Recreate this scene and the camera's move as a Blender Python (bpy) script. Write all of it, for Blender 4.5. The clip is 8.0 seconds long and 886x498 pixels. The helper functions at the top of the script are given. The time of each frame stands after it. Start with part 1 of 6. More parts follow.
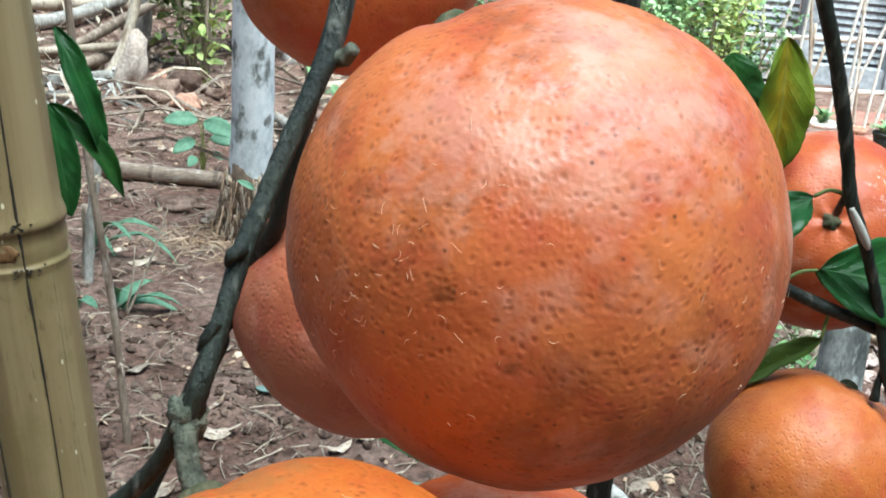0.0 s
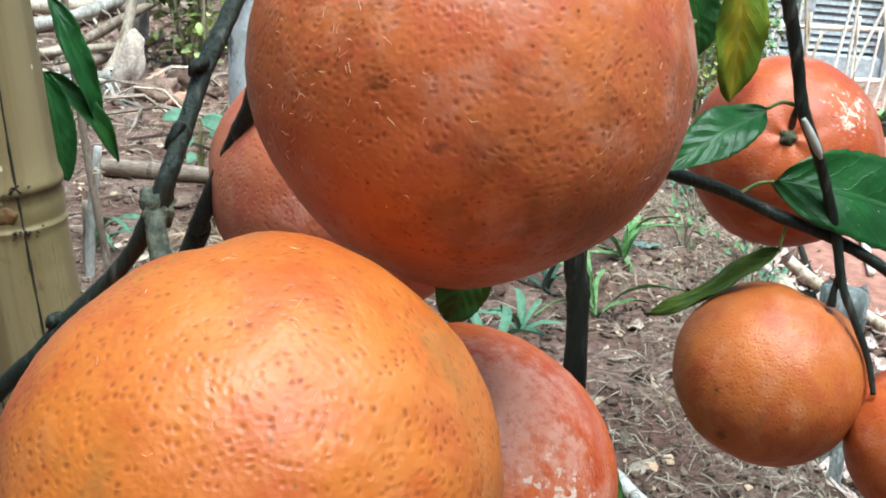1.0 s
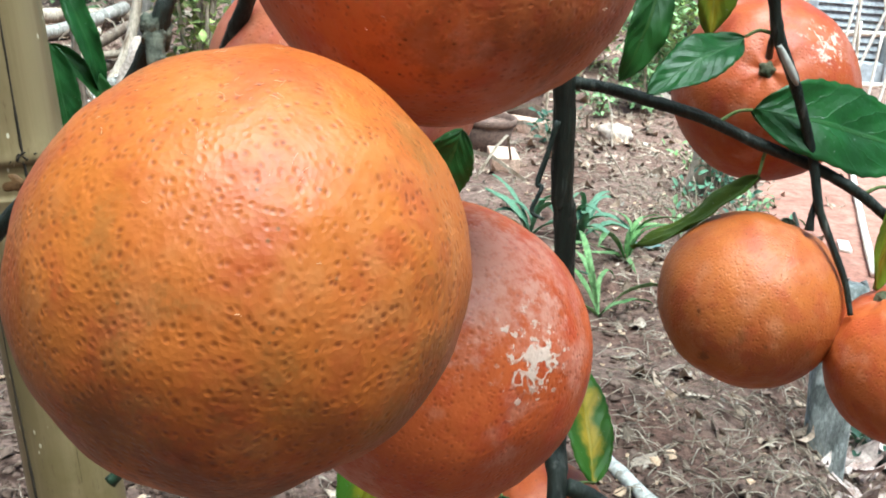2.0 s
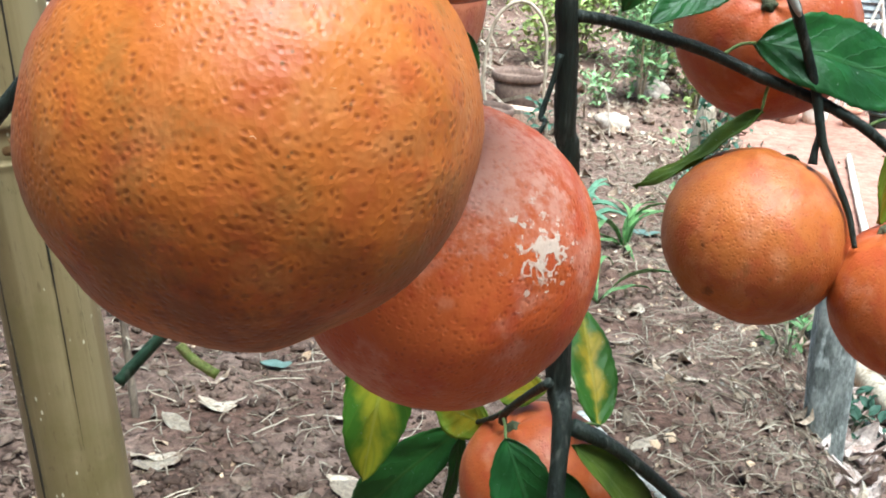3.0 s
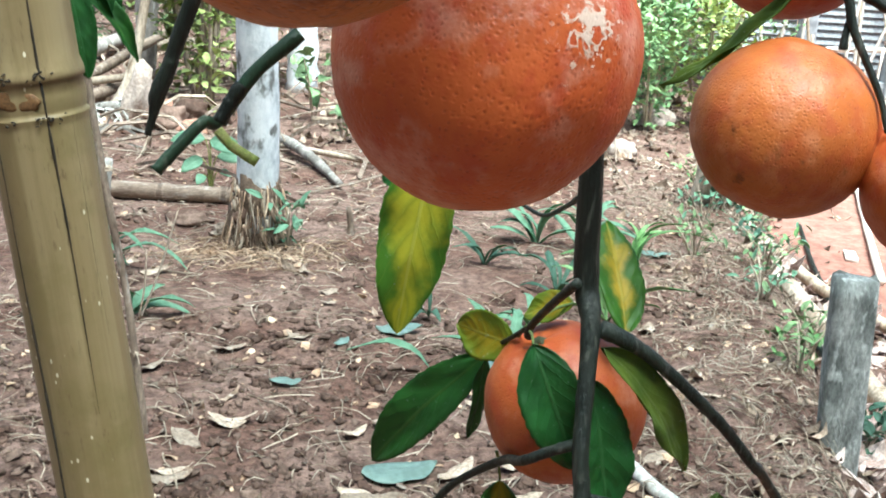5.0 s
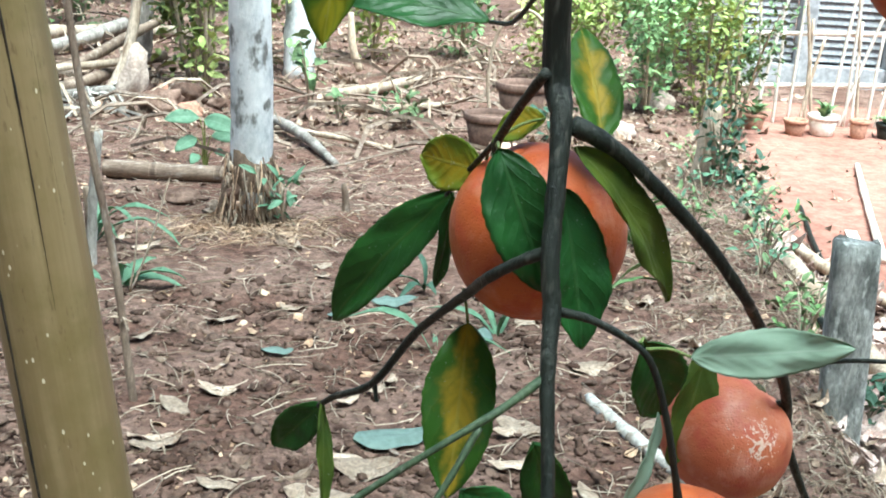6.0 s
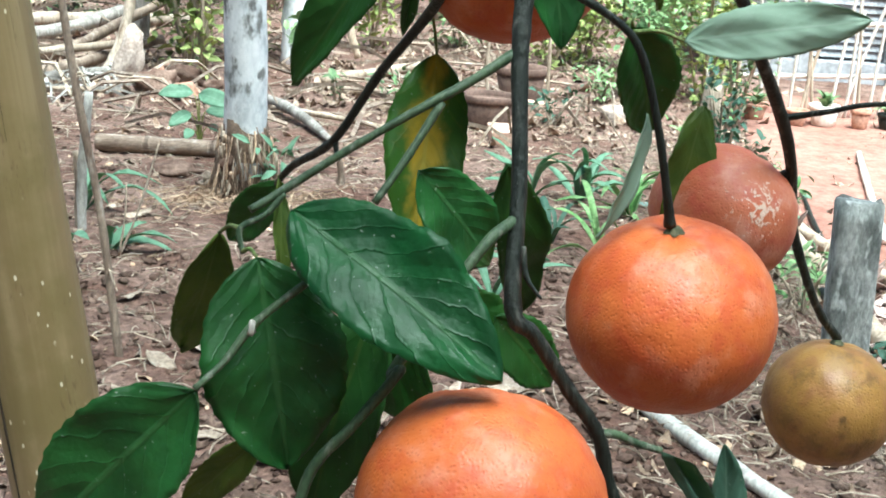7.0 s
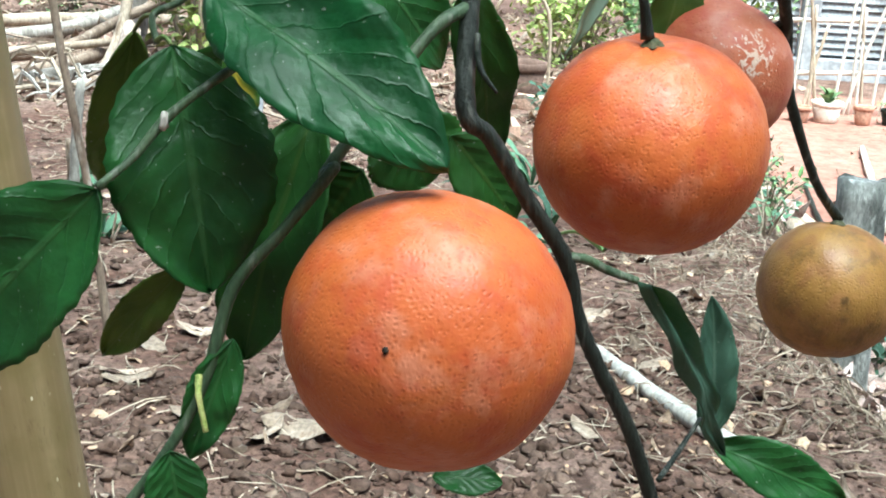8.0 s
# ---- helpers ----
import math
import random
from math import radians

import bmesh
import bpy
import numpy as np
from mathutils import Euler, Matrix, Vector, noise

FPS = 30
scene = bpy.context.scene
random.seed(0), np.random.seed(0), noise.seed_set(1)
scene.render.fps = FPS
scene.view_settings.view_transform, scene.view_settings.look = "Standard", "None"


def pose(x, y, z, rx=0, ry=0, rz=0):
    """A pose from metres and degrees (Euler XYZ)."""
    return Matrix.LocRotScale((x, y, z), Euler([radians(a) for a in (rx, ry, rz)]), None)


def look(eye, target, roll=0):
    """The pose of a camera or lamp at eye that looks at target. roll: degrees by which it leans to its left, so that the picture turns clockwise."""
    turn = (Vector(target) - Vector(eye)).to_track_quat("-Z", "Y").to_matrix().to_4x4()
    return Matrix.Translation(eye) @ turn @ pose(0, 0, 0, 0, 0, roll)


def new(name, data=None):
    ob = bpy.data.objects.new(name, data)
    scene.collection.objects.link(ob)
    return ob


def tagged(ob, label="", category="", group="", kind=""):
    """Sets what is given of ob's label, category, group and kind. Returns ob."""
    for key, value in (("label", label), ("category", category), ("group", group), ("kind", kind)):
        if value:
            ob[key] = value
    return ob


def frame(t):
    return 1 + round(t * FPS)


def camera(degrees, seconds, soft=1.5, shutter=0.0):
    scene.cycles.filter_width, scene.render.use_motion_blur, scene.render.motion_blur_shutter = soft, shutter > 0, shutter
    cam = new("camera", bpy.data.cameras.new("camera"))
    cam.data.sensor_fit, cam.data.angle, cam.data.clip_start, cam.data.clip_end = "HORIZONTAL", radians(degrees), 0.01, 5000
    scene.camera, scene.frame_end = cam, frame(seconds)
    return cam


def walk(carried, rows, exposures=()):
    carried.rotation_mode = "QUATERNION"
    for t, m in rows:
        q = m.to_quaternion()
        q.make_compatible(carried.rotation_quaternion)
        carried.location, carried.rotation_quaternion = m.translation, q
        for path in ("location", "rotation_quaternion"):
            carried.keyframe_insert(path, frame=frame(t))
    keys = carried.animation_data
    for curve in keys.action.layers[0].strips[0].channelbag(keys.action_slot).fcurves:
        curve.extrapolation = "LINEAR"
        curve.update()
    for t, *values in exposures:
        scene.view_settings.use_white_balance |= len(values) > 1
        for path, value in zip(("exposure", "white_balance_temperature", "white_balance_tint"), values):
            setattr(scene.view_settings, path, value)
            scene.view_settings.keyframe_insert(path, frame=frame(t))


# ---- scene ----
cam = camera(40.0, 8.0, soft=1.9)
PATH = [
    (0, (-0.0051, -0.0211, 1.1800), (0.0047, 0.9260, 0.8593), 5.73),
    (0.5, (0.0024, -0.0316, 1.1691), (0.0126, 0.9161, 0.8500), 5.37),
    (1, (0.0058, -0.0485, 1.1616), (0.0142, 0.8985, 0.8406), 4.70),
    (1.5, (0.0127, -0.0676, 1.1504), (0.0127, 0.8821, 0.8371), 4.51),
    (1.7, (0.0127, -0.0701, 1.1453), (0.0167, 0.8801, 0.8336), 4.30),
    (2.8, (0.0111, -0.0773, 1.1253), (0.0139, 0.8712, 0.8085), 4.45),
    (3, (0.0117, -0.0785, 1.1196), (0.0181, 0.8701, 0.8034), 3.97),
    (3.5, (0.0086, -0.0916, 1.1073), (0.0144, 0.8608, 0.8026), 3.51),
    (4, (0.0027, -0.0997, 1.0974), (0.0084, 0.8572, 0.8071), 3.22),
    (4.2, (0.0013, -0.0991, 1.0902), (0.0072, 0.8589, 0.8035), 3.14),
    (5.3, (0.0112, -0.0872, 1.0538), (0.0092, 0.8714, 0.7690), 3.55),
    (5.5, (0.0142, -0.0855, 1.0399), (0.0134, 0.8734, 0.7561), 3.42),
    (6, (0.0276, -0.0665, 0.9870), (0.0258, 0.8919, 0.7015), 3.25),
    (6.5, (0.0342, -0.0590, 0.9199), (0.0324, 0.9008, 0.6393), 3.55),
    (7, (0.0460, -0.0467, 0.8748), (0.0437, 0.9136, 0.5957), 3.57),
    (7.5, (0.0517, -0.0386, 0.8442), (0.0482, 0.9223, 0.5672), 3.68),
    (8, (0.0643, -0.0205, 0.8114), (0.0586, 0.9418, 0.5394), 3.27),
]
EXPOSURES = [(0.0, 1.27, 5400, -4), (1.5, 1.38, 5400, -4), (3.5, 1.60, 5450, -4), (4.2, 1.66, 5550, -4), (5.5, 1.62, 5550, -4), (6.5, 1.60, 5550, -4), (8.0, 1.70, 5550, -4)]
walk(cam, [(t, look(eye, target, roll)) for t, eye, target, roll in PATH], EXPOSURES)

# ---- sky and sun ----
world = bpy.data.worlds.new("sky")
scene.world = world
world.use_nodes = True
wn = world.node_tree
sky = wn.nodes.new("ShaderNodeTexSky")
sky.sky_type, sky.sun_disc = "NISHITA", False
sky.sun_elevation, sky.sun_rotation = radians(71), radians(149)
sky.air_density, sky.dust_density = 1.0, 3.0
wn.links.new(sky.outputs[0], wn.nodes["Background"].inputs[0])
wn.nodes["Background"].inputs[1].default_value = 0.06
sun = new("sun", bpy.data.lights.new("sun", "SUN"))
sun.data.energy, sun.data.angle, sun.data.color = 5.0, radians(45.0), (1.0, 0.965, 0.91)
sun.matrix_world = look((0.16, -0.27, 0.94), (0, 0, 0))
CROWN_LEAVES = 5600


# ---- node helpers ----
def node(tree, kind, **inputs):
    n = tree.nodes.new("ShaderNode" + kind)
    for key, value in inputs.items():
        slot = n.inputs[int(key[1:])] if key[0] == "i" and key[1:].isdigit() else n.inputs[key.replace("_", " ")]
        if isinstance(value, bpy.types.NodeSocket):
            tree.links.new(value, slot)
        else:
            slot.default_value = value
    return n


def rgb(c):
    return (*c, 1.0)


def mix(tree, fac, a, b, mode="MIX"):
    n = tree.nodes.new("ShaderNodeMix")
    n.data_type, n.blend_type = "RGBA", mode
    for slot, value in ((n.inputs[0], fac), (n.inputs[6], a), (n.inputs[7], b)):
        if isinstance(value, bpy.types.NodeSocket):
            tree.links.new(value, slot)
        else:
            slot.default_value = rgb(value) if isinstance(value, tuple) and len(value) == 3 else value
    return n.outputs[2]


def noise_tex(tree, where, scale, detail=3.0, rough=0.55):
    return node(tree, "TexNoise", Vector=where, Scale=scale, Detail=detail, Roughness=rough).outputs[0]


def step(tree, value, low, high, a=0.0, b=1.0):
    n = node(tree, "MapRange", i0=value, i1=low, i2=high, i3=a, i4=b)
    n.interpolation_type = "SMOOTHSTEP"
    return n.outputs[0]


def times(tree, a, b, op="MULTIPLY"):
    n = tree.nodes.new("ShaderNodeMath")
    n.operation = op
    for slot, value in ((n.inputs[0], a), (n.inputs[1], b)):
        if isinstance(value, bpy.types.NodeSocket):
            tree.links.new(value, slot)
        else:
            slot.default_value = value
    return n.outputs[0]


def vec(tree, op, a, b):
    n = node(tree, "VectorMath", i0=a, i1=b)
    n.operation = op
    return n.outputs[0]


def material(name):
    m = bpy.data.materials.new(name)
    m.use_nodes = True
    t = m.node_tree
    return m, t, t.nodes["Principled BSDF"], t.nodes.new("ShaderNodeTexCoord")


def finish(t, bsdf, colour, rough=0.6, bump=None, strength=0.3, distance=0.001, spec=0.5):
    if isinstance(colour, tuple):
        bsdf.inputs["Base Color"].default_value = rgb(colour)
    else:
        t.links.new(colour, bsdf.inputs["Base Color"])
    if isinstance(rough, bpy.types.NodeSocket):
        t.links.new(rough, bsdf.inputs["Roughness"])
    else:
        bsdf.inputs["Roughness"].default_value = rough
    bsdf.inputs["Specular IOR Level"].default_value = spec
    if bump is not None:
        b = node(t, "Bump", Strength=strength, Distance=distance, Height=bump)
        t.links.new(b.outputs[0], bsdf.inputs["Normal"])


def rough_surface(name, a, b, scale, fine, rough=0.85, relief=0.004, spec=0.3, tint=None, stretch=(1, 1, 1), vary=0.12, strength=0.6, grain=0.55):
    """A two-scale natural surface; colour differs a little from object to object and from island to island."""
    m, t, bsdf, tc = material(name)
    where = node(t, "Mapping", Vector=tc.outputs["Object"], Scale=stretch).outputs[0]
    big, small = noise_tex(t, where, scale, 4), noise_tex(t, where, fine, 5, 0.65)
    col = mix(t, step(t, big, 0.35, 0.65), a, b)
    if tint:
        col = mix(t, step(t, noise_tex(t, where, scale * 2.7, 3), 0.55, 0.7), col, tint)
    col = mix(t, grain, col, mix(t, step(t, small, 0.3, 0.7), (0.25, 0.25, 0.25), (0.78, 0.78, 0.78)), "OVERLAY")
    geo, info = t.nodes.new("ShaderNodeNewGeometry"), t.nodes.new("ShaderNodeObjectInfo")
    rnd = times(t, times(t, geo.outputs["Random Per Island"], info.outputs["Random"], "ADD"), 0.5)
    value = step(t, rnd, 0.0, 1.0, 1.0 - vary * 2, 1.0 + vary * 2)
    hsv = node(t, "HueSaturation", Color=col, Value=value)
    finish(t, bsdf, hsv.outputs[0], rough, times(t, big, small, "ADD"), strength, relief, spec)
    return m


def cane_material(name, a, b, scratch):
    """Bamboo skin: long faint streaks, short brown scratches and tiny pale flecks along the cane."""
    m, t, bsdf, tc = material(name)
    where = tc.outputs["Object"]
    long = node(t, "Mapping", Vector=where, Scale=(1, 1, 0.03)).outputs[0]
    short = node(t, "Mapping", Vector=where, Scale=(1, 1, 0.22)).outputs[0]
    col = mix(t, step(t, noise_tex(t, long, 90.0, 4), 0.35, 0.65), a, b)
    col = mix(t, times(t, step(t, noise_tex(t, where, 14.0, 5, 0.65), 0.42, 0.68), 0.75), col, (a[0] * 0.8, a[1] * 0.85, a[2] * 0.7))
    marks = times(t, step(t, noise_tex(t, short, 420.0, 4, 0.65), 0.55, 0.66), step(t, noise_tex(t, where, 22.0, 3), 0.42, 0.66))
    col = mix(t, times(t, marks, 0.6), col, scratch)
    flecks = step(t, node(t, "TexVoronoi", Vector=node(t, "Mapping", Vector=where, Scale=(1, 1, 0.5)).outputs[0], Scale=130.0).outputs[0], 0.09, 0.14, 1.0, 0.0)
    col = mix(t, times(t, flecks, step(t, noise_tex(t, where, 30.0, 2), 0.50, 0.58)), col, (0.62, 0.56, 0.40))
    finish(t, bsdf, col, 0.42, times(t, noise_tex(t, long, 300.0, 3), marks, "SUBTRACT"), 0.25, 0.0004, 0.4)
    return m


def peel(name, main, deep, pale, speck, scar=None, scar_size=0.02, spots=0.62, pits=0.34, dotted=0.3, stains_and_sheen=(), stain=(0.13, 0.038, 0.008)):
    """Citrus peel: oil pits, faint mottling, dark specks and, where given, stains, painted sheen and a pale cracked
    scar round a place on the fruit.
    """
    m, t, bsdf, tc = material(name)
    ob = tc.outputs["Object"]
    geo = t.nodes.new("ShaderNodeObjectInfo")
    where = node(t, "VectorMath", i0=ob, i1=node(t, "CombineXYZ", X=geo.outputs["Random"]).outputs[0]).outputs[0]
    warped = vec(t, "ADD", where, vec(t, "MULTIPLY", node(t, "TexNoise", Vector=where, Scale=70.0).outputs[1], (0.004, 0.004, 0.004)))
    cells = node(t, "TexVoronoi", Vector=warped, Scale=700.0, Randomness=0.9).outputs[0]
    lumps_tex = noise_tex(t, where, 210.0, 2, 0.5)
    fine = node(t, "TexVoronoi", Vector=warped, Scale=1050.0).outputs[0]
    soft, mid = noise_tex(t, where, 38.0, 4), noise_tex(t, where, 160.0, 4)
    col = mix(t, step(t, soft, 0.40, 0.66), main, tuple(0.5 * p + 0.5 * q for p, q in zip(main, deep)))
    col = mix(t, times(t, step(t, noise_tex(t, where, 75.0, 5, 0.6), 0.48, 0.72), 0.6), col, pale)
    blush = times(t, step(t, noise_tex(t, warped, 95.0, 5, 0.62), 0.46, 0.66), 0.5)
    col = mix(t, blush, col, (deep[0] * 1.05, deep[1] * 0.85, deep[2] * 1.6))
    pit = times(t, step(t, cells, 0.08, 0.36, 1.0, 0.0), step(t, mid, 0.35, 0.6, 0.35, 1.0))
    col = mix(t, times(t, pit, dotted * 1.1), col, tuple(0.5 * p for p in deep))
    dots = times(t, step(t, node(t, "TexVoronoi", Vector=where, Scale=330.0).outputs[0], 0.04, 0.14, 1.0, 0.0), step(t, noise_tex(t, where, 55.0, 4), spots - 0.06, spots + 0.06))
    col = mix(t, times(t, dots, 0.85), col, speck)
    smudge = times(t, step(t, noise_tex(t, where, 45.0, 6, 0.75), spots + 0.02, spots + 0.14), 0.5)
    col = mix(t, smudge, col, (speck[0] * 1.6, speck[1] * 1.6, speck[2] * 1.2))
    height = times(t, times(t, step(t, cells, 0.0, 0.5), 0.5), times(t, times(t, mid, 0.5), times(t, lumps_tex, 1.3), "ADD"), "ADD")
    height = times(t, height, times(t, fine, 0.25), "ADD")
    # round patches: stains in the peel, and pale sheen painted into the colour
    for x, y, z, size, strength, *own in stains_and_sheen:
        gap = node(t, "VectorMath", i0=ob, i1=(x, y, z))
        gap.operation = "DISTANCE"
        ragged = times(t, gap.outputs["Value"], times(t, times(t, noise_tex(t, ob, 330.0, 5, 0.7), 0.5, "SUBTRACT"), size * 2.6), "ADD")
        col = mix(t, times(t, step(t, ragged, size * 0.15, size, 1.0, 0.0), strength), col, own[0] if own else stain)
    rough = step(t, mid, 0.3, 0.7, 0.44, 0.55)
    if scar:
        far = node(t, "VectorMath", i0=ob, i1=scar)
        far.operation = "DISTANCE"
        ragged = times(t, far.outputs["Value"], times(t, times(t, noise_tex(t, ob, 160.0, 4), 0.5, "SUBTRACT"), scar_size * 2.4), "ADD")
        vein = node(t, "Math", i0=times(t, noise_tex(t, warped, 190.0, 2.5, 0.55), 0.5, "SUBTRACT"))
        vein.operation = "ABSOLUTE"
        core = step(t, ragged, scar_size * 0.25, scar_size * 0.6, 1.0, 0.0)
        net = times(t, step(t, vein.outputs[0], 0.022, 0.04, 1.0, 0.0), step(t, ragged, scar_size * 0.7, scar_size * 1.1, 1.0, 0.0))
        crumbs = times(t, step(t, noise_tex(t, warped, 520.0, 3), 0.60, 0.63), step(t, ragged, scar_size * 1.0, scar_size * 1.9, 1.0, 0.0))
        cracked = times(t, times(t, core, step(t, vein.outputs[0], 0.05, 0.08, 1.0, 0.0)), times(t, net, crumbs, "MAXIMUM"), "MAXIMUM")
        col = mix(t, times(t, cracked, 0.85), col, (0.72, 0.58, 0.48))
        height = times(t, height, times(t, cracked, 0.6), "ADD")
        rough = step(t, cracked, 0.0, 1.0, 0.48, 0.8)
    finish(t, bsdf, col, rough, height, pits * 0.85, 0.0007, 0.45)
    bsdf.inputs["Subsurface Weight"].default_value = 0.0
    return m


def leaf_material(name, blade, dark, vein, blotch=None, amount=0.5, gloss=0.42, spec=0.3, ribs_deep=0.26):
    """A citrus leaf: blade, paler midrib and side veins from its own UVs (u along, v across), blotches where given."""
    m, t, bsdf, tc = material(name)
    uv = tc.outputs["UV"]
    sep = node(t, "SeparateXYZ", Vector=uv)
    u, v = sep.outputs[0], sep.outputs[1]
    side = node(t, "Math", i0=times(t, v, 0.5, "SUBTRACT"))
    side.operation = "ABSOLUTE"
    side = side.outputs[0]
    n1, n2 = noise_tex(t, tc.outputs["Object"], 60.0, 4), noise_tex(t, tc.outputs["Object"], 420.0, 4)
    col = mix(t, step(t, n1, 0.35, 0.65), blade, dark)
    ribs = node(t, "Math", i0=times(t, times(t, times(t, u, 6.5), times(t, side, 4.2), "SUBTRACT"), times(t, n1, 1.5), "ADD"))
    ribs.operation = "FRACT"
    dist = node(t, "Math", i0=times(t, ribs.outputs[0], 0.5, "SUBTRACT"))
    dist.operation = "ABSOLUTE"
    side_vein = step(t, dist.outputs[0], 0.0, 0.07, 1.0, 0.0)
    mid = step(t, side, 0.012, 0.035, 1.0, 0.0)
    if blotch:
        patch = times(t, step(t, times(t, times(t, noise_tex(t, tc.outputs["Object"], 60.0, 4, 0.55), 0.2, "ADD"), times(t, side, 0.7), "SUBTRACT"), 0.55 - 0.3 * amount, 0.80 - 0.3 * amount), step(t, dist.outputs[0], 0.0, 0.3, 0.75, 1.0))
        col = mix(t, patch, col, blotch)
    col = mix(t, times(t, side_vein, 0.07), col, vein)
    col = mix(t, times(t, mid, 0.6), col, vein)
    spots = step(t, noise_tex(t, tc.outputs["Object"], 700.0, 2), 0.7, 0.76)
    col = mix(t, times(t, spots, 0.45), col, (0.5, 0.52, 0.42))
    relief = times(t, times(t, side_vein, -0.6), times(t, mid, -1.2), "ADD")
    relief = times(t, relief, times(t, times(t, n2, 0.5), times(t, noise_tex(t, tc.outputs["Object"], 110.0, 3), 2.2), "ADD"), "ADD")
    puff = node(t, "Math", i0=dist.outputs[0], i1=1.1)
    puff.operation = "MULTIPLY"
    finish(t, bsdf, col, step(t, n1, 0.3, 0.7, gloss, gloss + 0.15), times(t, relief, puff.outputs[0], "ADD"), ribs_deep, 0.0011, spec)
    bsdf.inputs["Transmission Weight"].default_value = 0.0
    through_light = node(t, "BsdfTranslucent", Color=mix(t, 0.5, col, (0.25, 0.4, 0.03)))
    mixer = node(t, "MixShader", i0=0.28, i1=bsdf.outputs[0], i2=through_light.outputs[0])
    t.links.new(mixer.outputs[0], t.nodes["Material Output"].inputs[0])
    return m


bark = rough_surface("bark", (0.007, 0.011, 0.008), (0.017, 0.022, 0.016), 120.0, 700.0, 0.5, 0.0014, 0.38, (0.075, 0.076, 0.064), (1, 1, 0.13), strength=0.9)
young_bark = rough_surface("young_bark", (0.034, 0.062, 0.030), (0.062, 0.095, 0.048), 120.0, 900.0, 0.5, 0.0008, 0.4, (0.12, 0.14, 0.10), (1, 1, 0.25))
twig_bark = rough_surface("twig_bark", (0.012, 0.032, 0.016), (0.026, 0.052, 0.026), 120.0, 900.0, 0.45, 0.0008, 0.4, (0.08, 0.10, 0.07), (1, 1, 0.25))
knot_bark = rough_surface("knot_bark", (0.045, 0.05, 0.036), (0.13, 0.135, 0.10), 420.0, 1600.0, 0.75, 0.0010, 0.3, (0.05, 0.055, 0.04))
green_stalk = rough_surface("green_stalk", (0.24, 0.31, 0.07), (0.36, 0.36, 0.13), 300.0, 1500.0, 0.6, 0.0006)
petiole_mat = rough_surface("petiole", (0.10, 0.16, 0.04), (0.17, 0.20, 0.07), 300.0, 1500.0, 0.6, 0.0006)
calyx_mat = rough_surface("calyx", (0.045, 0.055, 0.025), (0.10, 0.09, 0.05), 300.0, 1500.0, 0.7, 0.0006)
leaf_green = leaf_material("leaf_green", (0.026, 0.110, 0.022), (0.014, 0.068, 0.013), (0.055, 0.145, 0.042), None, 0.5, 0.37, 0.45, 0.34)
leaf_glossy = leaf_material("leaf_glossy", (0.015, 0.088, 0.022), (0.008, 0.056, 0.014), (0.045, 0.125, 0.040), None, 0.5, 0.40, 0.38, 0.36)
leaf_dark = leaf_material("leaf_dark", (0.030, 0.105, 0.018), (0.020, 0.070, 0.013), (0.06, 0.11, 0.02))
leaf_olive = leaf_material("leaf_olive", (0.115, 0.160, 0.024), (0.065, 0.110, 0.018), (0.14, 0.18, 0.05))
leaf_yellow = leaf_material("leaf_yellow", (0.20, 0.26, 0.018), (0.12, 0.19, 0.016), (0.30, 0.30, 0.05), (0.32, 0.24, 0.01), 0.4)
leaf_mottled = leaf_material("leaf_mottled", (0.12, 0.29, 0.028), (0.07, 0.22, 0.020), (0.72, 0.72, 0.12), (0.68, 0.66, 0.045), 0.74)
leaf_rust = leaf_material("leaf_rust", (0.065, 0.17, 0.022), (0.04, 0.115, 0.016), (0.45, 0.38, 0.06), (0.50, 0.36, 0.03), 0.30)
leaf_pale = leaf_material("leaf_pale", (0.30, 0.40, 0.31), (0.25, 0.35, 0.26), (0.34, 0.43, 0.34), None, 0.5, 0.55, 0.3, 0.05)
leaf_bluegreen = leaf_material("leaf_bluegreen", (0.085, 0.165, 0.115), (0.06, 0.125, 0.085), (0.15, 0.23, 0.16), None, 0.5, 0.5)
leaf_seedling = leaf_material("leaf_seedling", (0.21, 0.37, 0.24), (0.15, 0.29, 0.18), (0.30, 0.44, 0.32), None, 0.5, 0.5)
leaf_bluepale = leaf_material("leaf_bluepale", (0.25, 0.35, 0.31), (0.19, 0.27, 0.24), (0.26, 0.34, 0.30), None, 0.5, 0.5, 0.4)
soil = rough_surface("soil", (0.165, 0.094, 0.070), (0.27, 0.180, 0.142), 3.4, 46.0, 0.95, 0.03, 0.15, (0.08, 0.046, 0.034), vary=0.0, strength=1.0, grain=0.75)
clod = rough_surface("clod", (0.100, 0.060, 0.044), (0.225, 0.155, 0.12), 9.0, 90.0, 0.95, 0.006, 0.15, vary=0.18)
bamboo_mat = cane_material("bamboo", (0.195, 0.142, 0.066), (0.265, 0.202, 0.104), (0.105, 0.068, 0.034))
crack_mat = rough_surface("crack", (0.02, 0.017, 0.013), (0.04, 0.03, 0.02), 40.0, 400.0, 0.9, 0.0005)
trunk_mat = rough_surface("whitewash", (0.50, 0.53, 0.55), (0.84, 0.86, 0.87), 8.0, 60.0, 0.9, 0.006, 0.2, (0.20, 0.20, 0.19), (1, 1, 0.6))
fibre = rough_surface("fibre", (0.13, 0.088, 0.062), (0.27, 0.19, 0.135), 14.0, 120.0, 0.95, 0.004, vary=0.3)
dry_wood = rough_surface("dry_wood", (0.33, 0.26, 0.19), (0.48, 0.40, 0.31), 10.0, 110.0, 0.9, 0.003, 0.2, (0.22, 0.16, 0.11), (1, 1, 0.3), 0.2)
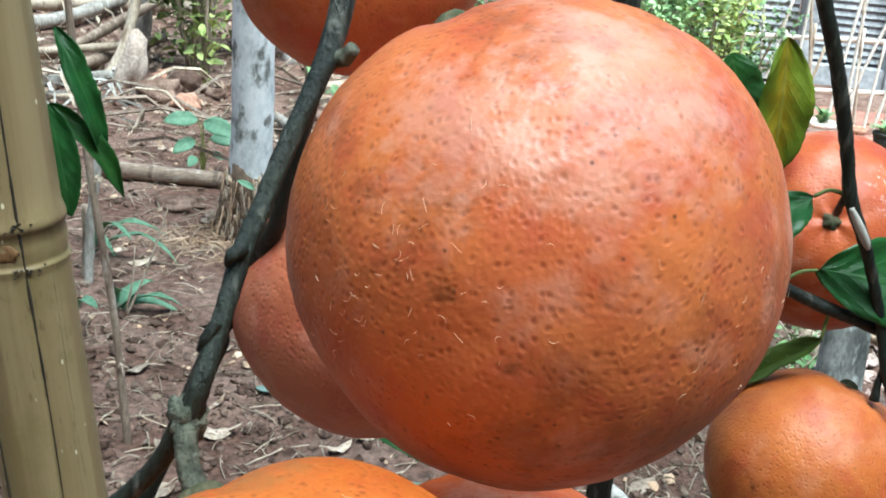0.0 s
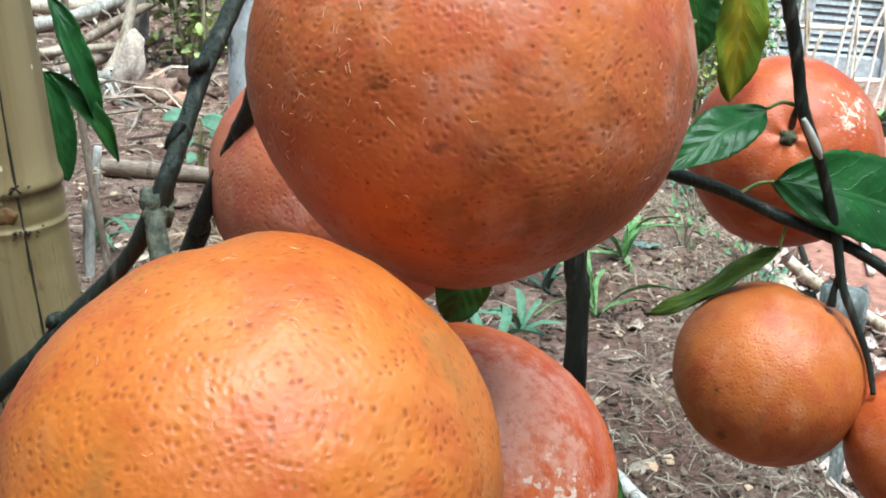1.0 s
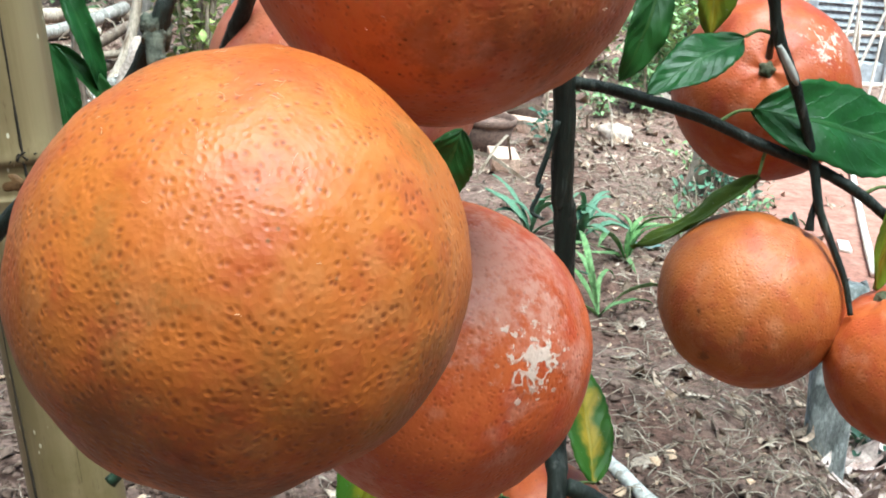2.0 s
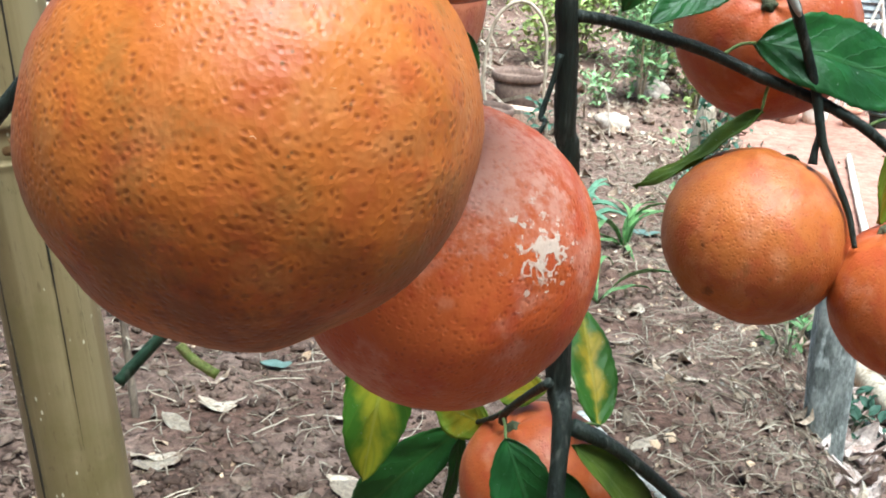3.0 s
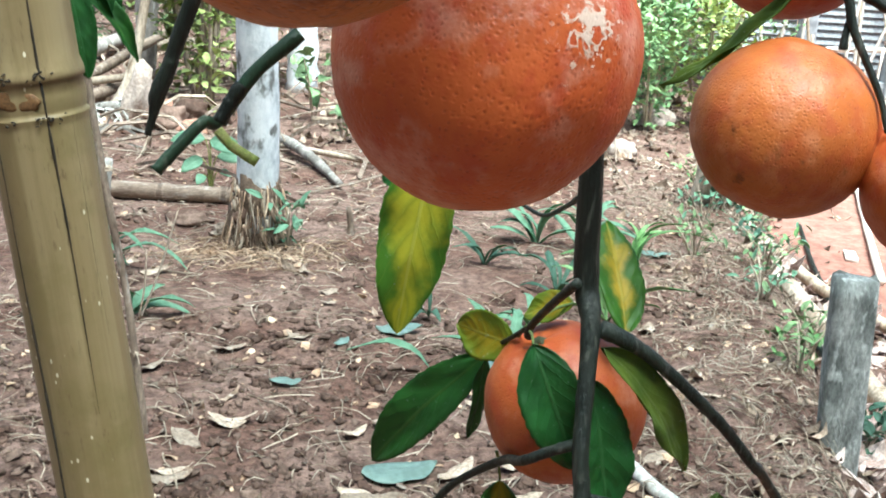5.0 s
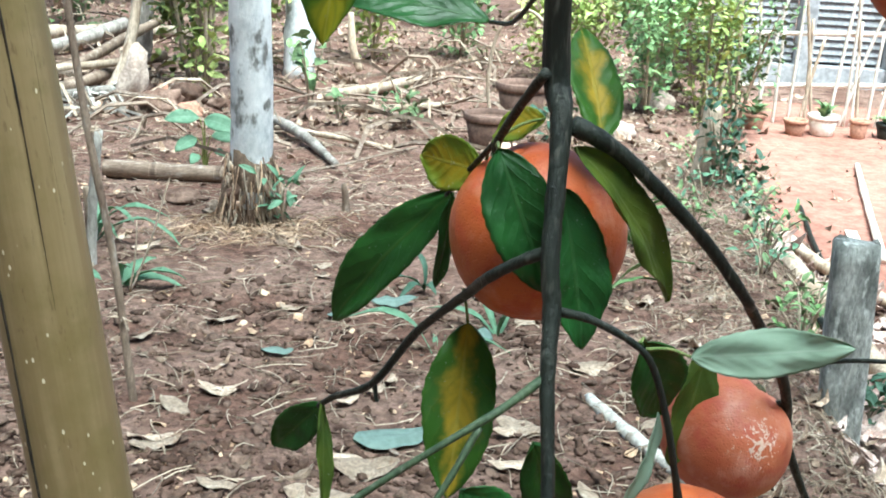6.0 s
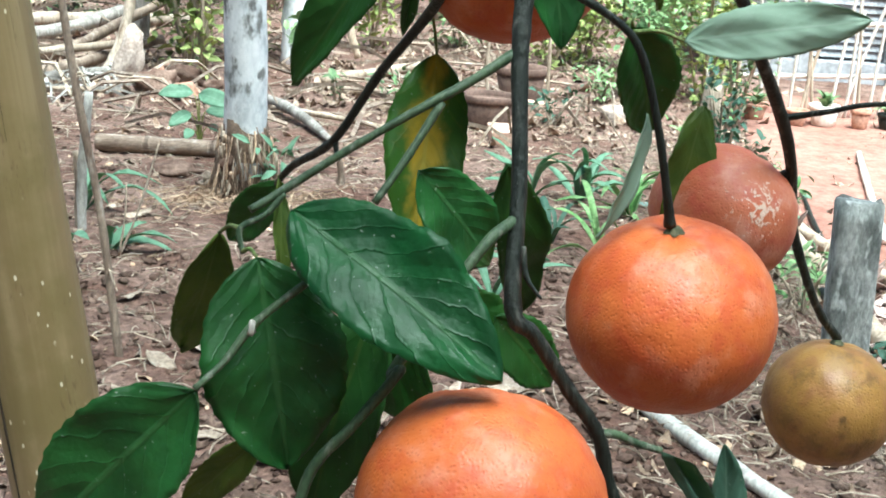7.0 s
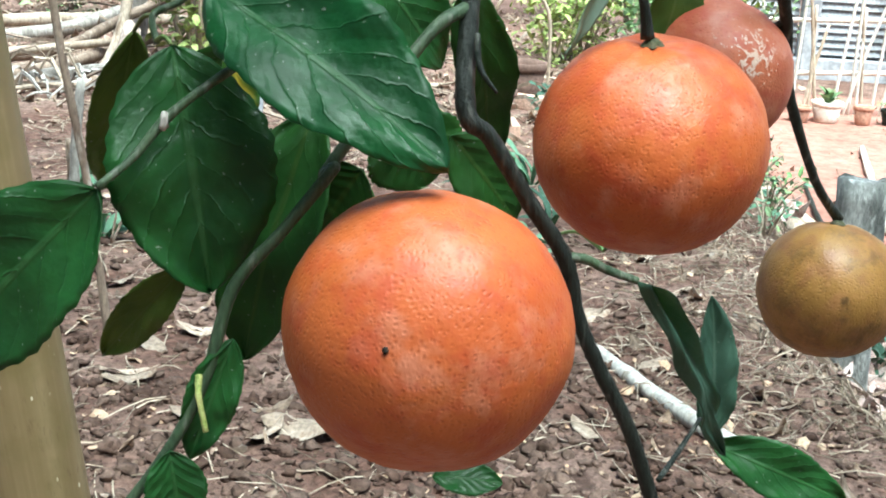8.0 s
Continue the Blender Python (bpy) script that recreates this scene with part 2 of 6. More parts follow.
dry_leaf_mat = rough_surface("dry_leaf", (0.35, 0.27, 0.20), (0.49, 0.41, 0.33), 14.0, 130.0, 0.85, 0.002, 0.3, (0.30, 0.21, 0.15), vary=0.22)
cane_brown = rough_surface("cane_brown", (0.16, 0.115, 0.085), (0.26, 0.20, 0.15), 20.0, 200.0, 0.8, 0.001, 0.3, (0.36, 0.31, 0.26), (1, 1, 0.3))
tan_straw = rough_surface("tan_straw", (0.42, 0.28, 0.18), (0.58, 0.43, 0.30), 20.0, 120.0, 0.9, 0.002, vary=0.2)
brown_litter = rough_surface("brown_litter", (0.20, 0.135, 0.09), (0.42, 0.32, 0.24), 14.0, 130.0, 0.85, 0.002, 0.3, (0.50, 0.43, 0.36), vary=0.32)
grey_wood = rough_surface("grey_wood", (0.17, 0.155, 0.135), (0.29, 0.265, 0.235), 12.0, 90.0, 0.9, 0.005, 0.2, (0.42, 0.42, 0.38), (1, 1, 0.35))
lichen_wood = rough_surface("lichen_wood", (0.15, 0.16, 0.15), (0.36, 0.37, 0.35), 16.0, 120.0, 0.9, 0.006, 0.2, (0.50, 0.52, 0.50), (1, 1, 0.45), strength=0.9)
dusty_pot = rough_surface("dusty_pot", (0.11, 0.070, 0.054), (0.17, 0.11, 0.086), 8.0, 70.0, 0.85, 0.002)
terracotta = rough_surface("terracotta", (0.36, 0.19, 0.13), (0.44, 0.25, 0.17), 8.0, 70.0, 0.85, 0.002)
brick_mat = rough_surface("brick", (0.45, 0.29, 0.21), (0.55, 0.38, 0.29), 14.0, 110.0, 0.9, 0.003)
red_floor = rough_surface("red_earth", (0.30, 0.145, 0.108), (0.36, 0.195, 0.150), 1.3, 24.0, 0.95, 0.01, 0.15)
far_green = rough_surface("far_green", (0.14, 0.24, 0.105), (0.25, 0.36, 0.16), 6.0, 40.0, 0.6, 0.004, vary=0.3)
sun_green = rough_surface("sun_green", (0.28, 0.37, 0.10), (0.42, 0.48, 0.17), 6.0, 40.0, 0.6, 0.004, vary=0.3)
grass_mat = rough_surface("grass", (0.10, 0.21, 0.06), (0.20, 0.32, 0.13), 9.0, 70.0, 0.55, 0.002, vary=0.25)
white_wall = rough_surface("white_wall", (0.32, 0.33, 0.35), (0.42, 0.43, 0.44), 1.5, 20.0, 0.9, 0.003)
slat_mat = rough_surface("slat", (0.30, 0.31, 0.32), (0.40, 0.41, 0.42), 4.0, 40.0, 0.7, 0.002)
pink_litter = rough_surface("pink_litter", (0.40, 0.29, 0.25), (0.58, 0.47, 0.42), 14.0, 130.0, 0.85, 0.002, 0.3, (0.30, 0.20, 0.16), vary=0.25)
stone_mat = rough_surface("stone", (0.42, 0.33, 0.27), (0.56, 0.46, 0.39), 9.0, 70.0, 0.9, 0.006)
peeled = rough_surface("peeled_wood", (0.40, 0.38, 0.34), (0.58, 0.56, 0.51), 12.0, 90.0, 0.85, 0.003, 0.2, (0.28, 0.24, 0.19), (1, 1, 0.4))
white_stone = rough_surface("pale_stone", (0.66, 0.60, 0.52), (0.76, 0.71, 0.63), 9.0, 70.0, 0.9, 0.006)


# ---- mesh helpers ----
def mesh_from(name, verts, faces, mat, smooth=True):
    me = bpy.data.meshes.new(name)
    me.from_pydata([tuple(v) for v in verts], [], faces)
    me.materials.append(mat)
    if smooth:
        me.shade_smooth()
    me.update()
    return me


def part(name, me, parent, label=""):
    ob = new(name, me)
    ob.parent = parent
    ob.matrix_parent_inverse = parent.matrix_world.inverted()
    return tagged(ob, label)


def thing(name, at, label, category, group="", kind="", data=None):
    ob = new(name, data)
    ob.location = at
    ob.matrix_basis = Matrix.Translation(at)
    bpy.context.view_layer.update()
    return tagged(ob, label, category, group, kind)


def spline(points, per=6):
    """Catmull-Rom through rows of numbers."""
    p = np.array(points, float)
    p = np.vstack([2 * p[0] - p[1], p, 2 * p[-1] - p[-2]])
    rows = []
    for i in range(1, len(p) - 2):
        for k in range(per):
            s = k / per
            a, b, c, d = p[i - 1:i + 3]
            rows.append(0.5 * (2 * b + (c - a) * s + (2 * a - 5 * b + 4 * c - d) * s * s + (3 * b - a - 3 * c + d) * s ** 3))
    rows.append(p[-2])
    return np.array(rows)


def tube_mesh(name, points, mat, sides=9, per=6, lumpy=0.12, seed=0):
    """A closed round tube through rows of x, y, z, radius, a little knobbly."""
    rows = spline(points, per) if len(points) > 2 else np.array(points, float)
    rng = random.Random(seed + len(points) * 31)
    verts, faces = [], []
    side = Vector((0.31, 0.87, 0.2))
    for i, row in enumerate(rows):
        c = Vector(row[:3])
        ahead = (Vector(rows[min(i + 1, len(rows) - 1)][:3]) - Vector(rows[max(i - 1, 0)][:3])).normalized()
        side = (side - ahead * side.dot(ahead)).normalized()
        up = ahead.cross(side)
        swell = 1 + (rng.random() - 0.5) * 2 * lumpy
        for k in range(sides):
            a = 2 * math.pi * k / sides
            r = row[3] * swell * (1 + (rng.random() - 0.5) * lumpy)
            verts.append(c + (side * math.cos(a) + up * math.sin(a)) * r)
    for i in range(len(rows) - 1):
        for k in range(sides):
            k2 = (k + 1) % sides
            faces.append((i * sides + k, i * sides + k2, (i + 1) * sides + k2, (i + 1) * sides + k))
    faces.append(tuple(reversed(range(sides))))
    faces.append(tuple(range((len(rows) - 1) * sides, len(rows) * sides)))
    return mesh_from(name, verts, faces, mat)


def tube(name, points, mat, parent, label=""):
    return part(name, tube_mesh(name, points, mat, 12, 7, 0.055), parent, label)


def blob_mesh(name, mat, size, rough=0.2, seed=0, levels=2, freq=1.6):
    """An uneven rounded lump."""
    bm = bmesh.new()
    bmesh.ops.create_icosphere(bm, subdivisions=levels, radius=1.0)
    for v in bm.verts:
        n = noise.noise(v.co * freq + Vector((seed * 3.7, seed * 1.3, 0)))
        v.co = Vector((v.co.x * size[0], v.co.y * size[1], v.co.z * size[2])) * (1 + rough * n * 2)
    me = bpy.data.meshes.new(name)
    bm.to_mesh(me)
    bm.free()
    me.materials.append(mat)
    me.shade_smooth()
    return me


def box_mesh(name, mat, size, bevel=0.006, wobble=0.0, seed=1):
    """A bevelled box standing on z = 0."""
    bm = bmesh.new()
    bmesh.ops.create_cube(bm, size=1.0)
    rng = random.Random(seed)
    for v in bm.verts:
        v.co = Vector((v.co.x * size[0], v.co.y * size[1], (v.co.z + 0.5) * size[2])) + Vector([(rng.random() - 0.5) * wobble for _ in range(3)])
    bmesh.ops.bevel(bm, geom=bm.edges[:], offset=bevel, segments=2, profile=0.6, affect="EDGES")
    me = bpy.data.meshes.new(name)
    bm.to_mesh(me)
    bm.free()
    me.materials.append(mat)
    return me


def lathe_mesh(name, mat, profile, sides=28, wobble=0.0):
    """Rows of radius, height turned about z, closed where the radius is zero."""
    verts, faces = [], []
    for r, z in profile:
        for k in range(sides):
            a = 2 * math.pi * k / sides
            w = 1 + wobble * noise.noise(Vector((math.cos(a), math.sin(a), z * 9)))
            verts.append((r * w * math.cos(a), r * w * math.sin(a), z))
    for i in range(len(profile) - 1):
        for k in range(sides):
            k2 = (k + 1) % sides
            faces.append((i * sides + k, i * sides + k2, (i + 1) * sides + k2, (i + 1) * sides + k))
    me = mesh_from(name, verts, faces, mat)
    return me


def stand(ob_name, me, at, label, category, group="", turn=(0, 0, 0), kind=""):
    ob = tagged(new(ob_name, me), label, category, group, kind)
    ob.matrix_basis = pose(*at, *turn)
    return ob


# ---- ground ----
def smooth(a, b, x):
    s = min(1.0, max(0.0, (x - a) / (b - a)))
    return s * s * (3 - 2 * s)


def bank_edge(y):
    return 0.78 + 0.18 * smooth(2.2, 3.4, y) + 0.02 * math.sin(y * 5) + 0.25 * smooth(4.4, 6.5, y)


def ground_height(x, y):
    """Level soil that breaks off to the lower red terrace beyond a worn bank."""
    drop = 0.2 * smooth(0.0, 0.28, x - bank_edge(y)) * smooth(0.6, 1.8, y)
    v = Vector((x, y, 0))
    fade = 1.0 / (1.0 + max(0.0, math.hypot(x, y - 3) - 9) * 0.2)
    rough = 0.022 * noise.noise(v * 2.2) + 0.012 * noise.noise(v * 7.0) + 0.008 * noise.noise(v * 19.0)
    calm = 1 - 0.6 * smooth(0.15, 0.5, x - bank_edge(y))
    return rough * fade * calm - drop


def ramp(low, high, fine, reach):
    line = list(np.arange(low, high, fine))
    a, b, s = line[0], line[-1], fine
    while b < reach:
        s *= 1.28
        a, b = a - s, b + s
        line = [a] + line + [b]
    return line


def build_ground():
    xs, ys = ramp(-1.7, 2.2, 0.028, 400), ramp(1.2, 5.6, 0.03, 400)
    verts = [(x, y, ground_height(x, y)) for y in ys for x in xs]
    n = len(xs)
    faces = [(j * n + i, j * n + i + 1, (j + 1) * n + i + 1, (j + 1) * n + i) for j in range(len(ys) - 1) for i in range(n - 1)]
    return tagged(new("ground", mesh_from("ground", verts, faces, soil)), "bare reddish-brown garden soil with a worn bank", "ground", kind="structure")


build_ground()


def scatter_mesh(name, mat, bases, places, smoothed=False):
    """One mesh of many copies: bases are (verts, faces); places are (base, matrix)."""
    verts, faces, first = [], [], 0
    for k, m in places:
        v, f = bases[k]
        a = np.array(m)
        verts.append(v @ a[:3, :3].T + a[:3, 3])
        faces.extend([tuple(i + first for i in q) for q in f])
        first += len(v)
    return mesh_from(name, np.vstack(verts), faces, mat, smoothed)


def base_of(me):
    v = np.array([tuple(q.co) for q in me.vertices])
    f = [tuple(p.vertices) for p in me.polygons]
    bpy.data.meshes.remove(me)
    return v, f


rng = random.Random(7)
lumps = [base_of(blob_mesh("lump", clod, (1, 0.78, 0.5), 0.62, s, 2, 2.3)) for s in range(6)]
spots = []
for _ in range(14000):
    y = 1.0 + 4.9 * rng.random() ** 1.3
    x = (rng.random() - 0.5) * (1.2 + 0.75 * y) + 0.08 * y
    if noise.noise(Vector((x * 1.4, y * 1.4, 3))) < -0.15 + 0.35 * rng.random() - 0.25 * (y < 2.5) or x > bank_edge(y) + 0.2:
        continue
    if rng.random() < 0.6 * smooth(2.3, 2.8, y):
        continue
    r = 0.0035 + 0.012 * rng.random() ** 4
    spots.append((rng.randrange(6), pose(x, y, ground_height(x, y) + r * 0.25, rng.random() * 40, rng.random() * 40, rng.random() * 360) @ Matrix.Scale(r, 4)))
for _ in range(7500):
    x, y = rng.uniform(-1.0, 0.8), 1.45 + 1.7 * rng.random() ** 1.3
    if noise.noise(Vector((x * 2.1, y * 2.1, 5))) < rng.random() * 0.45 - 0.28 + 0.25 * smooth(2.4, 3.1, y):
        continue
    r = 0.003 + 0.014 * rng.random() ** 3.2
    spots.append((rng.randrange(6), pose(x, y, ground_height(x, y) + r * 0.2, rng.random() * 40, rng.random() * 40, rng.random() * 360) @ Matrix.Scale(r, 4)))
tagged(new("soil_clods", scatter_mesh("soil_clods", clod, lumps, spots, True)), "loose reddish-brown clods lying on the soil", "soil clods", kind="stuff")


def blade_mesh(name, mat, length, width, fold=0.2, curl=0.2, across=4, along=12, point=1.0, wave=0.03, seed=0, thick=0.0003, serrate=0.0, pucker=0.0):
    """A leaf lying along +x from the origin, its face towards +z; u runs along it and v across."""
    rows, cols = along + 1, 2 * across + 1
    verts, uvs, faces = [], [], []
    for layer in (0, 1):
        for i in range(rows):
            s = i / along
            half = width / 2 * max(0.0, 1 - abs(2 * s ** 0.93 - 1) ** 2.0) ** 0.74
            half = half * (1 - 0.12 * point * s ** 3) + width * 0.006
            for j in range(cols):
                v = (j - across) / across
                edge = 1 + serrate * math.sin(s * 75 + seed) * abs(v) ** 4 + 0.09 * noise.noise(Vector((s * 3.5, seed * 1.9, 1.0 if v > 0 else -1.0)))
                y = half * v * edge
                z = fold * abs(y) - curl * length * (s - 0.5) ** 2 * 1.6 + curl * length * 0.4
                z += wave * length * noise.noise(Vector((s * 4 + seed, v * 1.3, seed * 0.7))) * (0.3 + abs(v))
                z += pucker * width * math.cos(6.283 * (8 * s - 2.5 * abs(v) + 0.4)) * min(1.0, abs(v) * 3) * (1.15 - abs(v)) * (1 - s ** 4)
                verts.append((s * length, y, z - layer * thick))
                uvs.append((s, 0.5 + v / 2))
    n = rows * cols
    for layer in (0, 1):
        for i in range(rows - 1):
            for j in range(cols - 1):
                a = layer * n + i * cols + j
                q = (a, a + cols, a + cols + 1, a + 1)
                faces.append(q if layer else tuple(reversed(q)))
    rim = [i * cols for i in range(rows)] + [(rows - 1) * cols + j for j in range(1, cols)] + [i * cols + cols - 1 for i in range(rows - 2, -1, -1)] + list(range(cols - 2, 0, -1))
    for k, a in enumerate(rim):
        b = rim[(k + 1) % len(rim)]
        faces.append((a, b, b + n, a + n))
    me = mesh_from(name, verts, faces, mat)
    layer = me.uv_layers.new(name="UVMap")
    for loop in me.loops:
        layer.data[loop.index].uv = uvs[loop.vertex_index]
    return me


# ---- the mandarin tree ----
tree = thing("mandarin_tree", (0.26, 0.38, 0.0), "young mandarin tree with dark drooping stems and glossy leaves", "tree")
leaf_count = [0]


def leaf(base, tip, width, mat, normal, fold, curl, stalk=None):
    """A leaf of the tree from its base to its tip, its face turned towards normal; with stalk, a petiole from there."""
    leaf_count[0] += 1
    b, along = Vector(base), Vector(tip) - Vector(base)
    x = along.normalized()
    z = (Vector(normal) - x * Vector(normal).dot(x)).normalized()
    y = z.cross(x)
    turn = Matrix((x, y, z)).transposed().to_4x4()
    me = blade_mesh("leaf", mat, along.length, width, fold, curl, 7, 44, 1.0, 0.055, leaf_count[0] * 1.7, 0.0003, 0.02, 0.018)
    shift = turn @ Matrix.Translation((0, 0, -me.vertices[0].co.z))
    me.transform(Matrix.Translation(b) @ shift)
    ob = part("leaf", me, tree)
    if stalk:
        mid = (Vector(stalk) + b) / 2 + Vector((0, 0, 0.0015))
        pet = tube_mesh("petiole", [(*stalk, 0.0008), (*mid, 0.0006), (*b, 0.0006)], petiole_mat, 7, 5, 0.05)
        p = new("petiole", pet)
        p.parent = ob
    return ob


tube("stem", [(0.0445, 0.3380, 1.4200, 0.0045), (0.0445, 0.3380, 1.1310, 0.0041), (0.0503, 0.3380, 1.0720, 0.0041), (0.0523, 0.3390, 1.0544, 0.0041), (0.0542, 0.3400, 1.0279, 0.0040), (0.0562, 0.3410, 1.0197, 0.0042), (0.0584, 0.3420, 0.9935, 0.0041), (0.0618, 0.3500, 0.9311, 0.0050), (0.0644, 0.3410, 0.9117, 0.0039), (0.0629, 0.3250, 0.8708, 0.0032), (0.0645, 0.3200, 0.8528, 0.0033), (0.0640, 0.3090, 0.8316, 0.0026), (0.0659, 0.2950, 0.7970, 0.0024), (0.0660, 0.2800, 0.7641, 0.0026), (0.0728, 0.2800, 0.7559, 0.0023), (0.0840, 0.2820, 0.7393, 0.0022), (0.0943, 0.2840, 0.7246, 0.0022), (0.0990, 0.2850, 0.7088, 0.0021), (0.1064, 0.2860, 0.6936, 0.0021), (0.1161, 0.2880, 0.6761, 0.0021), (0.1246, 0.2900, 0.6547, 0.0021), (0.1397, 0.2940, 0.6138, 0.0022), (0.2150, 0.3350, 0.3000, 0.0028), (0.2600, 0.3800, -0.0300, 0.0036)], bark, tree, "dark grey-green drooping stem")
tube("branch", [(0.0509, 0.3380, 1.0673, 0.0023), (0.0650, 0.3397, 1.0659, 0.0021), (0.0801, 0.3414, 1.0625, 0.0022), (0.1005, 0.3429, 1.0574, 0.0022), (0.1194, 0.3441, 1.0501, 0.0022), (0.1403, 0.3443, 1.0432, 0.0021), (0.1569, 0.3421, 1.0357, 0.0021), (0.1697, 0.3400, 1.0271, 0.0019)], bark, tree)
tube("branch", [(0.0936, 0.3250, 1.1552, 0.0022), (0.1041, 0.3286, 1.1323, 0.0023), (0.1117, 0.3323, 1.1132, 0.0023), (0.1161, 0.3345, 1.1006, 0.0021), (0.1203, 0.3363, 1.0876, 0.0022), (0.1284, 0.3386, 1.0728, 0.0020), (0.1355, 0.3414, 1.0576, 0.0018), (0.1407, 0.3415, 1.0438, 0.0018), (0.1439, 0.3379, 1.0298, 0.0016), (0.1487, 0.3342, 1.0190, 0.0014), (0.1547, 0.3301, 1.0063, 0.0012), (0.1575, 0.3260, 0.9951, 0.0010)], bark, tree)
tube("twig", [(0.1434, 0.3400, 1.0322, 0.0012), (0.1422, 0.3390, 1.0272, 0.0012), (0.1418, 0.3380, 1.0212, 0.0017)], bark, tree)
tube("twig", [(0.1194, 0.3370, 1.0908, 0.0012), (0.1188, 0.3390, 1.0855, 0.0012), (0.1215, 0.3500, 1.0790, 0.0013)], bark, tree)
tube("dead_twig", [(0.0499, 0.3350, 1.0542, 0.0012), (0.0472, 0.3330, 1.0426, 0.0010), (0.0447, 0.3310, 1.0330, 0.0010), (0.0461, 0.3290, 1.0317, 0.0008), (0.0433, 0.3270, 1.0240, 0.0008), (0.0475, 0.3250, 1.0219, 0.0006)], bark, tree, "thin dry grey twig")
tube("bare_wood", [(0.1203, 0.3345, 1.0852, 0.0008), (0.1235, 0.3355, 1.0806, 0.0014), (0.1272, 0.3362, 1.0750, 0.0014), (0.1290, 0.3368, 1.0721, 0.0006)], peeled, tree, "pale patch of bare wood")
tube("branch", [(-0.0214, 0.1650, 1.1764, 0.0023), (-0.0207, 0.1550, 1.1613, 0.0020), (-0.0214, 0.1500, 1.1524, 0.0017), (-0.0233, 0.1438, 1.1454, 0.0015), (-0.0257, 0.1377, 1.1386, 0.0014), (-0.0276, 0.1315, 1.1322, 0.0014), (-0.0291, 0.1253, 1.1271, 0.0014), (-0.0301, 0.1192, 1.1209, 0.0013), (-0.0314, 0.1130, 1.1143, 0.0014), (-0.0329, 0.1130, 1.1094, 0.0018), (-0.0362, 0.1138, 1.1030, 0.0013), (-0.0404, 0.1147, 1.0972, 0.0013), (-0.0456, 0.1155, 1.0912, 0.0015), (-0.0510, 0.1163, 1.0845, 0.0014), (-0.0575, 0.1172, 1.0775, 0.0014), (-0.0660, 0.1180, 1.0668, 0.0014)], bark, tree)
tube("bud", [(-0.0288, 0.1240, 1.1283, 0.0010), (-0.0298, 0.1220, 1.1280, 0.0009), (-0.0303, 0.1220, 1.1266, 0.0004)], bark, tree)
tube("bud", [(-0.0304, 0.1170, 1.1210, 0.0008), (-0.0315, 0.1160, 1.1190, 0.0008), (-0.0323, 0.1160, 1.1173, 0.0004)], bark, tree)
tube("bud", [(-0.0474, 0.1160, 1.0908, 0.0009), (-0.0486, 0.1150, 1.0904, 0.0010), (-0.0492, 0.1150, 1.0893, 0.0004)], bark, tree)
tube("twig", [(-0.0216, 0.1480, 1.1490, 0.0012), (-0.0196, 0.1470, 1.1496, 0.0013), (-0.0184, 0.1460, 1.1512, 0.0010)], knot_bark, tree, "pale scarred spur")
tube("twig", [(-0.0326, 0.1120, 1.1093, 0.0016), (-0.0325, 0.1107, 1.1077, 0.0015), (-0.0317, 0.1093, 1.1049, 0.0015), (-0.0306, 0.1080, 1.1030, 0.0016)], knot_bark, tree, "gnarled grey fruit stalk")
knot_me = blob_mesh("knot", knot_bark, (0.0023, 0.0021, 0.0030), 0.28, 6, 3, 2.2)
knot_me.transform(Matrix.Translation((-0.0328, 0.1127, 1.1098)))
part("knot", knot_me, tree, "gnarled grey joint of the branch")
tube("branch", [(-0.0240, 0.2100, 1.1600, 0.0017), (-0.0302, 0.2120, 1.1330, 0.0017), (-0.0350, 0.2150, 1.1110, 0.0018), (-0.0371, 0.2180, 1.1015, 0.0021), (-0.0405, 0.2220, 1.0938, 0.0021), (-0.0471, 0.2300, 1.0784, 0.0022), (-0.0516, 0.2340, 1.0675, 0.0023), (-0.0533, 0.2380, 1.0617, 0.0029), (-0.0675, 0.2400, 1.0240, 0.0021), (-0.0700, 0.2401, 1.0165, 0.0022), (-0.0733, 0.2403, 1.0087, 0.0023), (-0.0746, 0.2404, 1.0027, 0.0013), (-0.0763, 0.2406, 0.9970, 0.0010)], bark, tree)
tube("cut_twig", [(-0.0250, 0.1650, 1.0366, 0.0017), (-0.0340, 0.1627, 1.0283, 0.0016), (-0.0411, 0.1603, 1.0181, 0.0014), (-0.0438, 0.1580, 1.0180, 0.0013), (-0.0483, 0.1556, 1.0132, 0.0013), (-0.0526, 0.1533, 1.0082, 0.0014)], twig_bark, tree, "cut dark green twig end")
tube("cut_stub", [(-0.0400, 0.1540, 1.0174, 0.0011), (-0.0371, 0.1536, 1.0145, 0.0011), (-0.0318, 0.1532, 1.0114, 0.0011)], green_stalk, tree, "short yellow-green cut stub")
tube("twig", [(-0.0356, 0.1570, 1.0265, 0.0016), (-0.0379, 0.1560, 1.0228, 0.0016), (-0.0398, 0.1550, 1.0188, 0.0015)], bark, tree)
tube("branch", [(0.0685, 0.3410, 0.9119, 0.0036), (0.0795, 0.3430, 0.9066, 0.0031), (0.0938, 0.3480, 0.8959, 0.0027), (0.1213, 0.3600, 0.8691, 0.0025), (0.1424, 0.3720, 0.8434, 0.0023), (0.1494, 0.3900, 0.8339, 0.0023), (0.1719, 0.4180, 0.7993, 0.0025), (0.1822, 0.4320, 0.7764, 0.0023), (0.1889, 0.4420, 0.7506, 0.0021), (0.2068, 0.4540, 0.7150, 0.0018), (0.2209, 0.4610, 0.6975, 0.0022)], bark, tree)
